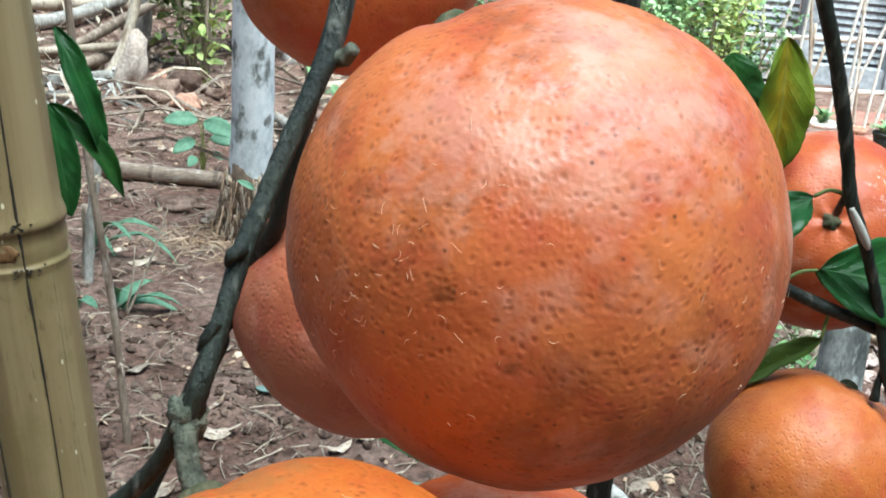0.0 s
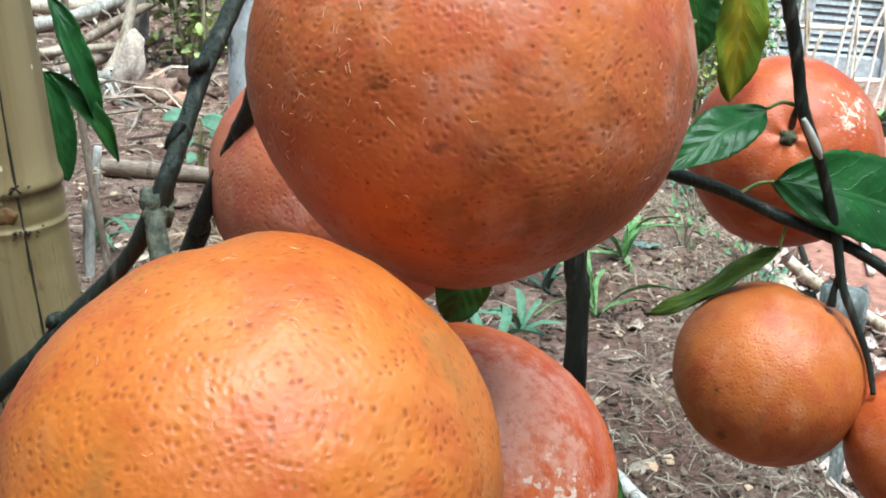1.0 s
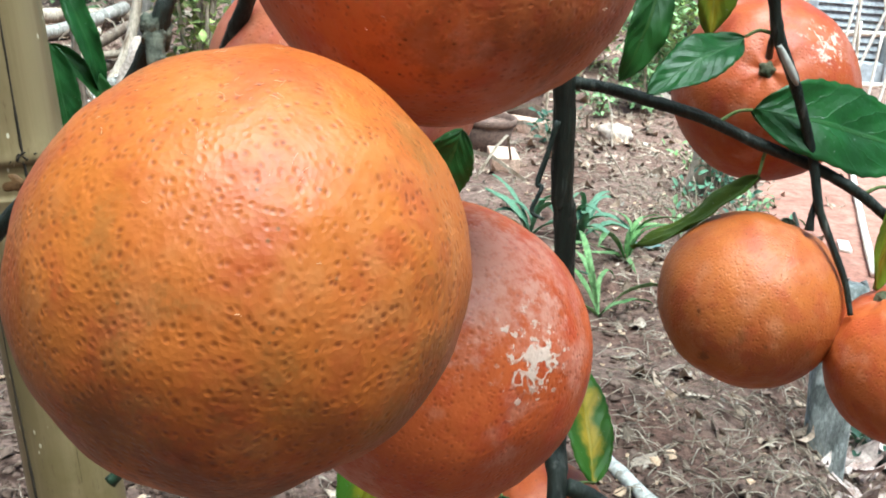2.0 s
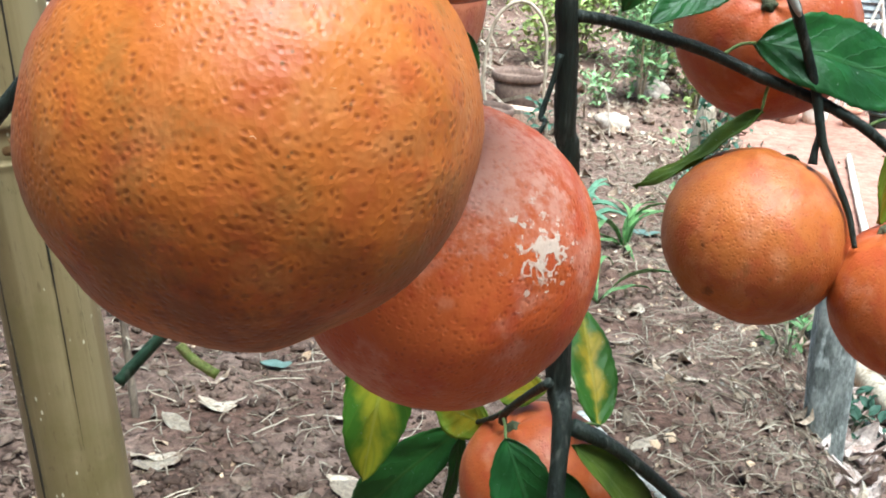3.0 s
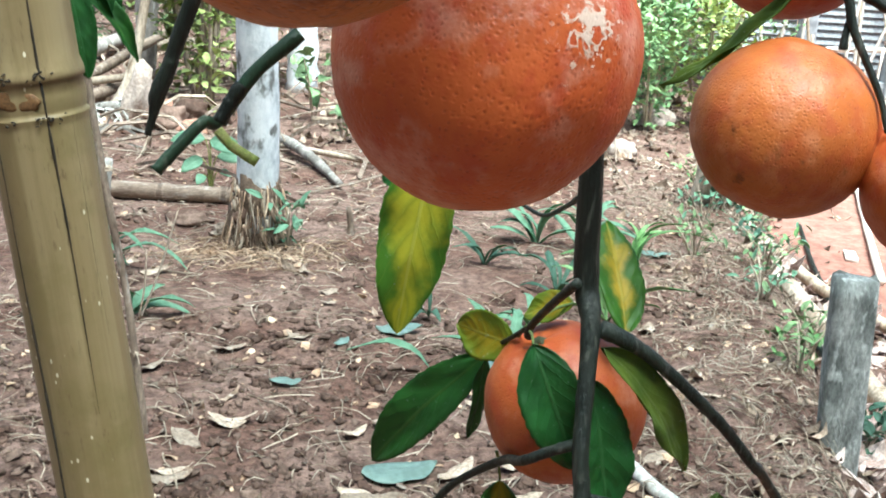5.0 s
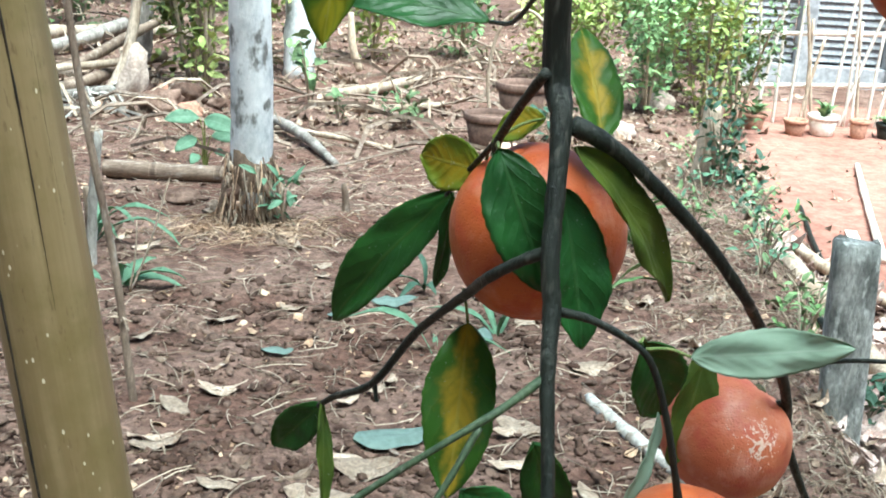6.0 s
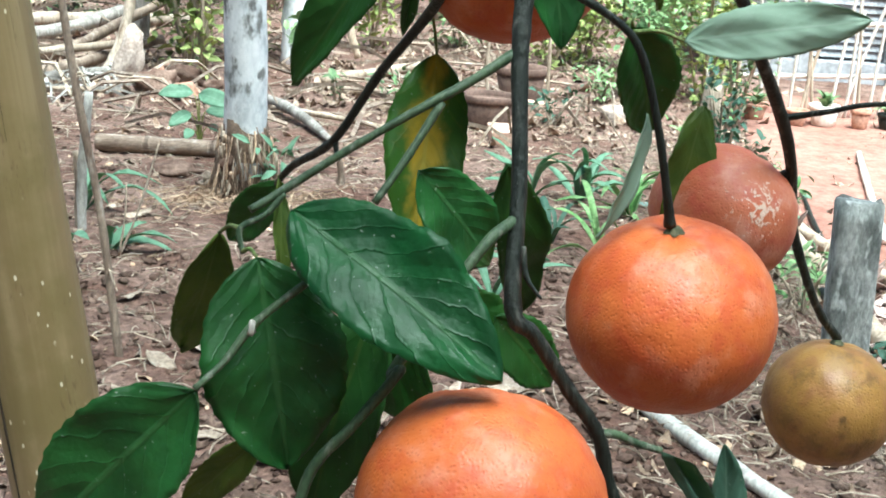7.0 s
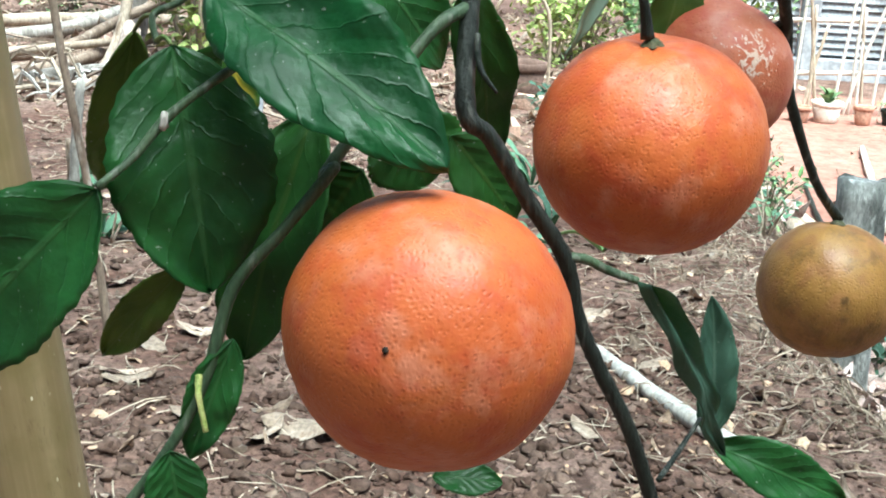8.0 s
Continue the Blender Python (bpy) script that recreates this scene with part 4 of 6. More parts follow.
def lint(fruit, radius, count, towards, spread, seed):
    """Fine pale fibres that cling to a fruit's peel round one direction."""
    r = random.Random(seed)
    verts, faces = [], []
    while count:
        d = (Vector(towards).normalized() + Vector([r.gauss(0, spread) for _ in range(3)])).normalized()
        along = d.cross(Vector([r.gauss(0, 1) for _ in range(3)])).normalized()
        bend = d.cross(along) * r.uniform(-1.4, 1.4)
        size, n = r.uniform(0.0006, 0.0018), len(verts)
        for i in range(5):
            s = i / 4 - 0.5
            p = d * radius + (along * s + bend * (s * s - 0.1)) * size
            p = p.normalized() * (radius * 1.003 + 0.0004 * r.random() * (0.25 - s * s))
            for k in range(3):
                w = 2.094 * k
                verts.append(p + (d * math.cos(w) + d.cross(along) * math.sin(w)) * 0.00003)
        for i in range(4):
            for k in range(3):
                k2 = (k + 1) % 3
                faces.append((n + i * 3 + k, n + i * 3 + k2, n + i * 3 + 3 + k2, n + i * 3 + 3 + k))
        count -= 1
    ob = new("lint", mesh_from("lint", verts, faces, lint_mat))
    ob.parent = fruit
    return tagged(ob, "fine pale fibres on the peel", kind="stuff")


lint_mat = rough_surface("lint", (0.60, 0.42, 0.28), (0.70, 0.52, 0.36), 300.0, 2000.0, 0.6, 0.0001)
lint(big_fruit, 0.0349, 55, (-0.0200, -0.0290, 0.002), 0.30, 3)
lint(big_fruit, 0.0349, 25, (0.030, -0.020, -0.002), 0.30, 4)
lint(gold_fruit, 0.0331, 50, (0.010, -0.020, 0.034), 0.30, 5)

# ---- bamboo stake beside the tree ----
def bamboo_pole(name, foot, top, radius, joints, label, group="", sides=22, mat=None):
    """A bamboo cane with swollen joints; joints are places along it from 0 to 1."""
    a, b = Vector(foot), Vector(top)
    length = (b - a).length
    rings = []
    for i in range(61):
        rings.append((i / 60, radius * (1 - 0.08 * i / 60)))
    for s in joints:
        for ds, dr in ((-0.50, 1.0), (-0.42, 1.035), (-0.38, 1.035), (-0.36, 0.985), (-0.28, 1.0), (0.0, 1.03), (0.28, 1.055), (0.38, 1.06), (0.46, 1.045), (0.62, 1.0)):
            rings.append((s + ds * radius / length, radius * (1 - 0.08 * s) * dr))
    rings.sort()
    verts, faces = [], []
    for s, r in rings:
        for k in range(sides):
            w = 2 * math.pi * k / sides
            verts.append((r * math.cos(w) * (1 + 0.015 * math.sin(s * 9 + w)), r * math.sin(w), s * length))
    for i in range(len(rings) - 1):
        for k in range(sides):
            k2 = (k + 1) % sides
            faces.append((i * sides + k, i * sides + k2, (i + 1) * sides + k2, (i + 1) * sides + k))
    faces.append(tuple(range((len(rings) - 1) * sides, len(rings) * sides)))
    faces.append(tuple(reversed(range(sides))))
    me = mesh_from(name, verts, faces, mat or bamboo_mat)
    ob = tagged(new(name, me), label, "bamboo pole", group)
    ob.matrix_basis = Matrix.Translation(a) @ (b - a).to_track_quat("Z", "Y").to_matrix().to_4x4()
    bpy.context.view_layer.update()
    return ob


STAKE = ((-0.1152, 0.67, -0.06), (-0.3530, 0.67, 1.60), 0.0330)
stake = bamboo_pole("bamboo_stake", *STAKE, (0.24, 0.595, 0.91), "thick straw-yellow bamboo stake with a black crack")

# ---- areca trunk and its root mat ----
trunk = thing("palm_trunk", (-0.565, 3.45, 0.0), "grey-white lichened palm trunk standing on a fibrous root mat", "tree trunk")
rows = [(-0.565 + 0.006 * math.sin(i), 3.45, 0.02 + i * 0.16, 0.063 - 0.0008 * i) for i in range(24)]
part("trunk", tube_mesh("trunk", rows, trunk_mat, 20, 4, 0.035), trunk)
mat_me = lathe_mesh("root_mat", fibre, [(0.0, 0.22), (0.058, 0.22), (0.065, 0.17), (0.069, 0.12), (0.073, 0.07), (0.079, 0.02), (0.088, -0.03)], 60, 0.34)
mat_me.transform(Matrix.Translation((-0.565, 3.45, 0.0)))
part("root_mat", mat_me, trunk, "shaggy brown root mat")
for k in range(230):
    a = rng.random() * 6.283
    h = 0.02 + 0.19 * rng.random() ** 1.2
    end = max(-0.02, h - rng.uniform(0.04, 0.14))
    r0, r1 = (float(np.interp(z, [0, 0.05, 0.11, 0.16, 0.21], [0.083, 0.077, 0.073, 0.069, 0.065])) for z in (h, end))
    r0, r1 = r0 + 0.008 * rng.random(), r1 + 0.004 + 0.022 * rng.random() ** 3
    b, thick = a + rng.uniform(-0.22, 0.22), 0.0012 + 0.0045 * rng.random() ** 3
    c = (a + b) / 2 + rng.uniform(-0.1, 0.1)
    rows = [(-0.565 + math.cos(a) * r0, 3.45 + math.sin(a) * r0, h, thick), (-0.565 + math.cos(c) * (r0 + r1) / 2, 3.45 + math.sin(c) * (r0 + r1) / 2, (h + end) / 2, thick * rng.uniform(0.8, 1.4)), (-0.565 + math.cos(b) * r1, 3.45 + math.sin(b) * r1, end, thick * 0.7)]
    part("root", tube_mesh("root", rows, (fibre, fibre, tan_straw, dry_wood)[k % 4], 6, 3, 0.3, k), trunk)
for k in range(46):
    a, z = rng.random() * 6.283, 0.17 * rng.random()
    r = float(np.interp(z, [0, 0.05, 0.11, 0.17], [0.080, 0.074, 0.070, 0.065]))
    s = 0.005 + 0.012 * rng.random() ** 2
    me = blob_mesh("bark_scrap", (fibre, dry_wood, clod)[k % 3], (s, s * 0.7, s * rng.uniform(0.8, 1.8)), 0.35, k, 2, 2.0)
    me.transform(Matrix.Translation((-0.565 + math.cos(a) * r, 3.45 + math.sin(a) * r, z)) @ pose(0, 0, 0, 0, 0, math.degrees(a)))
    part("bark_scrap", me, trunk)


def on_stake(u, angle, out=1.0):
    """A place on the stake's skin at height share u, angle in degrees from the side that faces -y."""
    a, b = Vector(STAKE[0]), Vector(STAKE[1])
    c = a.lerp(b, u)
    d = (b - a).normalized()
    front = Vector((0, -1, 0))
    right = d.cross(front).normalized() * -1
    w = radians(angle)
    return c + (front * math.cos(w) + right * math.sin(w)) * STAKE[2] * (1 - 0.08 * u) * out


for angle, lo, hi, thick in ((-31, 0.47, 0.98, 0.00075), (36, 0.05, 0.588, 0.00080), (-58, 0.50, 0.585, 0.0002)):
    rows = []
    for k in range(40):
        u = lo + (hi - lo) * k / 39
        p = on_stake(u, angle + 2.2 * noise.noise(Vector((u * 14, angle, 0))) + 5 * noise.noise(Vector((u * 3, angle, 4))), 1.008)
        rows.append((*p, thick * (0.7 + rng.random() * 0.6) * min(1.0, 0.15 + 8 * (hi - u), 0.15 + 8 * (u - lo))))
    part("crack", tube_mesh("crack", rows, crack_mat, 5, 3, 0.2, angle), stake, "dark drying crack")
for k in range(44):
    angle = rng.choice((-31, -38, -22, 8, 30)) + rng.gauss(0, 7)
    u = rng.choice((0.5865, 0.6025)) + 0.0012 * rng.gauss(0, 1)
    p, q = on_stake(u, angle, 1.05), on_stake(u + 0.0015 * rng.uniform(-1, 1), angle + rng.uniform(1, 5), 1.05)
    part("root_mark", tube_mesh("root_mark", [(*p, 0.0005), (*((p + q) / 2), 0.0006), (*q, 0.0003)], crack_mat, 5, 2, 0.5, k), stake)
brown_cane = rough_surface("brown_cane", (0.095, 0.046, 0.016), (0.150, 0.082, 0.034), 60.0, 500.0, 0.6, 0.0008)
scar_me = blob_mesh("branch_scar", crack_mat, (0.0085, 0.007, 0.0105), 0.35, 3, 3, 2.5)
scar_me.transform(Matrix.Translation(on_stake(0.595, 42, 0.97)))
part("branch_scar", scar_me, stake, "blackened stub of a cut side shoot")
bulge_me = blob_mesh("bulge", brown_cane, (0.0150, 0.0016, 0.0068), 0.12, 5, 3, 1.5)
bulge_me.transform(Matrix.Translation(on_stake(0.5945, 0, 0.95)))
part("bulge", bulge_me, stake, "brown swelling under the joint")


# ---- fallen leaves and litter ----
def fallen(at, length, turn, mat, label, curl=0.5, seed=0, width=0.42, tip=(0, 0), fold=-0.35, lift=-0.002):
    me = blade_mesh("fallen_leaf", mat, length, length * width, fold, -curl, 4, 16, 1.0, 0.07, seed, 0.0008)
    low = min(v.co.z for v in me.vertices)
    me.transform(Matrix.Translation((-length / 2, 0, -low)))
    x, y = at
    return stand("fallen_leaf", me, (x, y, ground_height(x, y) + lift), label, "fallen leaf", "fallen leaves", (tip[0], tip[1], turn))


DRY = "curled pale brown dry leaf on the soil"
for k, (x, y, length, turn) in enumerate((
        (-0.48, 2.58, 0.085, 25), (-0.40, 2.18, 0.10, 12), (-0.47, 2.07, 0.09, -40), (-0.33, 2.66, 0.07, -30), (-0.15, 2.16, 0.07, 50),
        (-0.07, 2.26, 0.05, 80), (-0.38, 3.17, 0.07, 100), (0.19, 2.05, 0.11, -35), (0.06, 2.02, 0.12, 60), (-0.78, 3.09, 0.10, 40),
        (0.36, 2.38, 0.10, 20), (-0.69, 3.52, 0.11, 75), (-0.48, 1.93, 0.09, 20), (0.17, 1.90, 0.10, 10), (-0.10, 1.87, 0.12, -15),
        (-0.15, 1.73, 0.13, -10), (-0.41, 2.16, 0.08, 5), (-0.29, 3.0, 0.05, 30), (0.55, 2.9, 0.09, 70), (0.62, 2.45, 0.08, -20),
        (-0.10, 2.22, 0.06, 50), (-0.09, 1.85, 0.12, 10), (0.23, 2.68, 0.07, 30), (0.35, 2.40, 0.09, -10), (-0.47, 1.91, 0.10, 35), (0.17, 2.04, 0.08, 20), (-0.28, 2.9, 0.05, 10), (-0.2, 1.7, 0.09, 60), (0.3, 1.8, 0.08, -60), (-0.33, 1.75, 0.07, 0), (0.45, 2.1, 0.08, 45), (-0.62, 2.4, 0.08, 60), (0.1, 2.3, 0.06, -20), (0.48, 2.65, 0.07, 15))):
    fallen((x, y), length, turn, dry_leaf_mat, DRY, 0.10 + 0.22 * rng.random(), k, 0.36 + 0.12 * rng.random(), (rng.uniform(-20, 20), rng.uniform(-8, 8)), -0.2, 0.004)
for k, (x, y, length, turn) in enumerate(((-0.09, 2.74, 0.12, 15), (-0.05, 2.0, 0.155, 25), (-0.32, 2.37, 0.07, 5), (0.12, 2.5, 0.10, 80), (0.66, 3.53, 0.10, -5), (-0.22, 2.62, 0.06, 70))):
    fallen((x, y), length, turn, leaf_bluepale, "bluish-green fallen leaf on the soil", 0.06, k + 40, 0.52, (0, 0), -0.12, 0.008)
fallen((-0.685, 3.52), 0.085, 70, dry_leaf_mat, "pale dry leaf standing on edge by the palm roots", 0.12, 77, 0.45, (75, 10), -0.2, 0.02)

flat_leaf = [base_of(blade_mesh("litter", dry_leaf_mat, 1.0, 0.34 + 0.1 * k, -0.3, -0.4 - 0.2 * k, 2, 5, 1.0, 0.15, k, 0.01)) for k in range(4)]
spots = []
for _ in range(19000):
    y = 1.5 + 8.5 * rng.random()
    x = (rng.random() - 0.5) * (1.5 + 0.85 * y) + 0.1 * y
    dense = 0.07 + 0.62 * smooth(3.8, 4.9, y) + 0.55 * smooth(0.35, 0.7, x) * (x < bank_edge(y) + 0.5)
    if x > bank_edge(y) + 0.45 and y > 3.0:
        dense = 0.08
    if rng.random() > dense:
        continue
    s = 0.03 + 0.07 * rng.random() ** 1.5
    spots.append((rng.randrange(4), pose(x, y, ground_height(x, y) + 0.004 + 0.02 * rng.random() * smooth(4, 5, y), rng.uniform(-35, 35), rng.uniform(-25, 25), rng.random() * 360) @ Matrix.Scale(s, 4)))
tagged(new("leaf_litter", scatter_mesh("leaf_litter", brown_litter, flat_leaf, spots)), "scattered dry brown leaf litter on the soil", "leaf litter", kind="stuff")


def straw_mesh(mat, count, area, seed, length=(0.04, 0.16), thick=0.0012, lift=0.01, keep=None):
    """Many thin bent straws over a stretch of the plan."""
    r = random.Random(seed)
    verts, faces = [], []
    while count > 0:
        x, y = r.uniform(*area[0]), r.uniform(*area[1])
        count -= 1
        if keep and not keep(x, y, r):
            continue
        n, a, l = len(verts), r.random() * 6.28, r.uniform(*length)
        bend, rise = r.uniform(-0.5, 0.5), r.uniform(0, lift)
        w = thick * r.uniform(0.5, 1.6)
        for i in range(4):
            s = i / 3
            px, py = x + math.cos(a + bend * s) * l * s, y + math.sin(a + bend * s) * l * s
            z = ground_height(px, py) + 0.004 + rise * math.sin(3.14 * s) + r.uniform(0, 0.3) * rise
            for j in range(3):
                b = 2.094 * j
                verts.append((px - math.sin(a) * w * math.cos(b), py + math.cos(a) * w * math.cos(b), z + w * math.sin(b)))
        for i in range(3):
            for j in range(3):
                j2 = (j + 1) % 3
                faces.append((n + i * 3 + j, n + i * 3 + j2, n + i * 3 + 3 + j2, n + i * 3 + 3 + j))
    return mesh_from("straw", verts, faces, mat, False)


tagged(new("straw", straw_mesh(dry_wood, 3200, ((-1.4, 1.2), (1.4, 5.0)), 3, (0.02, 0.12))), "thin dry twigs and straw on the soil", "straw", kind="stuff")
tagged(new("root_tangle", straw_mesh(dry_wood, 2600, ((0.35, 1.25), (1.8, 4.4)), 5, (0.02, 0.10), 0.0012, 0.03,
           lambda x, y, r: abs(x - bank_edge(y) + 0.08) < 0.30 * r.random() + 0.06)), "tangle of dry roots and stalks along the bank", "dry roots", kind="stuff")
tagged(new("fibre_litter", straw_mesh(tan_straw, 800, ((-0.85, -0.25), (3.15, 3.5)), 9, (0.03, 0.12), 0.0014, 0.02,
           lambda x, y, r: math.hypot((x + 0.55), (y - 3.35) * 1.6) < 0.3 * r.random() + 0.05)), "shredded pale root fibre round the palm trunk", "fibre", kind="stuff")


tagged(new("dry_branches", straw_mesh(cane_brown, 110, ((-2.6, 1.2), (4.3, 8.0)), 15, (0.2, 0.9), 0.007, 0.12, lambda x, y, r: x < bank_edge(y) - 0.35)), "dry fallen branches strewn over the litter", "dry branches", kind="stuff")
tagged(new("pale_stalks", straw_mesh(dry_wood, 55, ((-2.4, 0.9), (4.4, 7.5)), 16, (0.15, 0.6), 0.006, 0.16, lambda x, y, r: x < bank_edge(y) - 0.3)), "bleached dry stalks strewn over the litter", "dry stalks", kind="stuff")
tagged(new("palm_splinters", straw_mesh(peeled, 30, ((-1.75, -1.35), (4.7, 5.3)), 17, (0.08, 0.25), 0.006, 0.08)), "white split stalks below the heap of poles", "dry stalks", kind="stuff")

bits = [base_of(blade_mesh("bit", tan_straw, 1.0, 0.5 + 0.15 * k, -0.3, -0.5 + 0.3 * k, 1, 3, 1.0, 0.3, k, 0.03)) for k in range(4)]
for mat, count, seed, label in ((tan_straw, 2600, 61, "pale crumbs of dead leaves on the soil"), (brown_litter, 2600, 62, "brown crumbs of dead leaves on the soil")):
    r, spots = random.Random(seed), []
    for _ in range(count):
        y = 1.45 + 2.9 * r.random() ** 1.4
        x = (r.random() - 0.5) * (1.3 + 0.7 * y) + 0.1 * y
        if noise.noise(Vector((x * 2.4, y * 2.4, seed))) < r.random() * 0.5 - 0.25 or x > bank_edge(y) + 0.3:
            continue
        spots.append((r.randrange(4), pose(x, y, ground_height(x, y) + 0.004, r.uniform(-40, 40), r.uniform(-30, 30), r.random() * 360) @ Matrix.Scale(0.008 + 0.024 * r.random() ** 2, 4)))
    tagged(new("leaf_crumbs", scatter_mesh("leaf_crumbs", mat, bits, spots)), label, "leaf litter", kind="stuff")

# ---- poles, sticks and stones ----
def stick(points, mat, label, name="stick", category="stick", group="fallen sticks", sides=9):
    ob = new(name, tube_mesh(name, points, mat, sides, 5, 0.12, len(points)))
    return tagged(ob, label, category, group)


bamboo_pole("bamboo_log", (-1.12, 3.87, 0.028), (-0.64, 3.85, 0.034), 0.029, (0.35, 0.8), "old grey-brown bamboo log lying on the soil", mat=cane_brown)
GREY = "grey dry pole in a heap of garden poles"
stick([(-2.30, 5.45, 0.03, 0.035), (-1.84, 5.6, 0.06, 0.028), (-1.60, 6.0, 0.19, 0.025), (-1.45, 6.3, 0.28, 0.022)], cane_brown, GREY, "pole", "pole", "heap of poles")
stick([(-2.0, 5.1, 0.0, 0.03), (-1.73, 5.3, 0.03, 0.03), (-1.53, 5.6, 0.09, 0.026), (-1.40, 5.9, 0.12, 0.022)], cane_brown, "brown dry pole in a heap of garden poles", "pole", "pole", "heap of poles")
stick([(-2.1, 5.3, 0.06, 0.02), (-1.75, 5.45, 0.10, 0.02), (-1.47, 5.5, 0.14, 0.018)], dry_wood, "brown dry pole in a heap of garden poles", "pole", "pole", "heap of poles")
stick([(-1.75, 5.1, 0.02, 0.025), (-1.62, 5.2, 0.03, 0.025), (-1.42, 5.3, 0.05, 0.022)], grey_wood, GREY, "pole", "pole", "heap of poles")
stick([(-2.4, 6.2, 0.02, 0.04), (-2.1, 6.6, 0.05, 0.04), (-1.95, 7.2, 0.10, 0.04)], grey_wood, GREY, "pole", "pole", "heap of poles")
stick([(-2.6, 6.9, 0.04, 0.04), (-2.1, 7.1, 0.06, 0.04), (-1.6, 7.4, 0.05, 0.035)], dry_wood, "brown dry pole in a heap of garden poles", "pole", "pole", "heap of poles")
stick([(-1.30, 5.0, 0.0, 0.012), (-1.55, 4.9, 0.02, 0.012), (-1.75, 4.75, 0.01, 0.010)], dry_wood, "thin dry pole lying on the soil", "pole", "pole", "heap of poles")
stick([(-1.52, 5.28, -0.02, 0.03), (-1.47, 5.33, 0.10, 0.026), (-1.43, 5.38, 0.24, 0.024), (-1.40, 5.42, 0.45, 0.022), (-1.36, 5.5, 0.8, 0.02), (-1.36, 5.6, 1.3, 0.014)], dry_wood, "leaning pale forked branch", "branch", "branch")
stick([(-1.60, 6.2, -0.02, 0.06), (-1.58, 6.2, 0.4, 0.055), (-1.55, 6.2, 1.2, 0.05), (-1.53, 6.2, 2.2, 0.04)], grey_wood, "dark slender tree trunk among shrubs", "tree_trunk", "tree trunk", "slender trunks")
stick([(-0.79, 6.3, -0.02, 0.085), (-0.79, 6.3, 0.3, 0.075), (-0.80, 6.3, 1.2, 0.07), (-0.82, 6.3, 2.6, 0.06)], trunk_mat, "grey-white trunk standing farther back", "tree_trunk", "tree trunk", "slender trunks", 16)
stick([(0.05, 8.6, -0.02, 0.09), (0.05, 8.6, 0.6, 0.08), (0.0, 8.6, 2.5, 0.07)], dry_wood, "brown trunk far back among shrubs", "tree_trunk", "tree trunk", "slender trunks", 14)
stick([(-0.10, 8.9, -0.02, 0.05), (-0.12, 8.9, 0.6, 0.05), (-0.1, 8.9, 2.5, 0.04)], dry_wood, "brown trunk far back among shrubs", "tree_trunk", "tree trunk", "slender trunks", 14)
stump = blob_mesh("pale_stump", stone_mat, (0.058, 0.05, 0.14), 0.22, 3, 3, 1.3)
stand("pale_stump", stump, (-1.385, 5.25, 0.10), "sunlit cream-brown stump leaning on the litter", "stump", turn=(0, 14, 20))
for k, (x, y, s) in enumerate(((-1.2, 5.05, 0.10), (-1.08, 4.95, 0.07), (-1.16, 5.3, 0.09), (-1.28, 5.45, 0.06), (-1.0, 5.2, 0.05))):
    stand("earth_lump", blob_mesh("earth_lump", terracotta if k % 2 else clod, (s, s * 0.8, s * 0.6), 0.3, k, 3), (x, y, ground_height(x, y) + s * 0.3), "sunlit orange-brown lump of dry earth", "earth lump", "earth lumps", (0, 0, k * 70))
stand("stone", blob_mesh("stone", stone_mat, (0.075, 0.06, 0.045), 0.2, 8, 3), (0.74, 5.11, 0.02), "pinkish-brown rounded stone on the litter", "stone", "stones")
stand("stone", blob_mesh("stone", clod, (0.07, 0.05, 0.022), 0.3, 9, 3), (-0.80, 3.62, 0.01), "flat grey-brown stone beside the log", "stone", "stones")
stand("stone", blob_mesh("stone", stone_mat, (0.09, 0.08, 0.06), 0.25, 5, 3), (1.02, 5.9, 0.02), "pinkish-brown rounded stone on the litter", "stone", "stones")
stand("peg", tube_mesh("peg", [(0, 0, -0.03, 0.014), (0.002, 0, 0.04, 0.013), (-0.006, 0, 0.10, 0.009)], cane_brown, 8, 3), (-0.287, 3.55, 0), "short brown peg stuck in the soil", "peg")
shoot = thing("thin_cane", (-0.558, 2.1, 0.0), "thin grey-brown cane with frayed joints", "cane")
part("cane", tube_mesh("cane", [(-0.556, 2.1, -0.03, 0.0085), (-0.575, 2.1, 0.15, 0.008), (-0.592, 2.1, 0.295, 0.0075), (-0.632, 2.1, 0.528, 0.0075), (-0.663, 2.1, 0.759, 0.007), (-0.69, 2.1, 1.0, 0.006)], cane_brown, 10, 6, 0.05), shoot)
for u, h in ((-0.632, 0.525), (-0.578, 0.17)):
    for k in range(9):
        a = rng.random() * 6.28
        part("frayed_sheath", tube_mesh("frayed_sheath", [(u, 2.1, h, 0.002), (u + 0.015 * math.cos(a), 2.1 + 0.015 * math.sin(a), h + rng.uniform(-0.005, 0.01), 0.0015), (u + 0.032 * math.cos(a), 2.1 + 0.03 * math.sin(a), h + rng.uniform(-0.02, 0.015), 0.0006)], dry_wood, 5, 3, 0.3, k), shoot)
straw = thing("dry_stalk", (-0.736, 2.7, 0.0), "pale forked dry stalk standing in the soil", "stalk")
part("stalk", tube_mesh("stalk", [(-0.736, 2.7, -0.02, 0.003), (-0.684, 2.72, 0.116, 0.0028), (-0.638, 2.75, 0.285, 0.002)], dry_leaf_mat, 6, 4), straw)
part("stalk", tube_mesh("stalk", [(-0.726, 2.7, 0.01, 0.003), (-0.71, 2.7, 0.10, 0.0025), (-0.705, 2.7, 0.19, 0.0015)], dry_leaf_mat, 6, 4), straw)
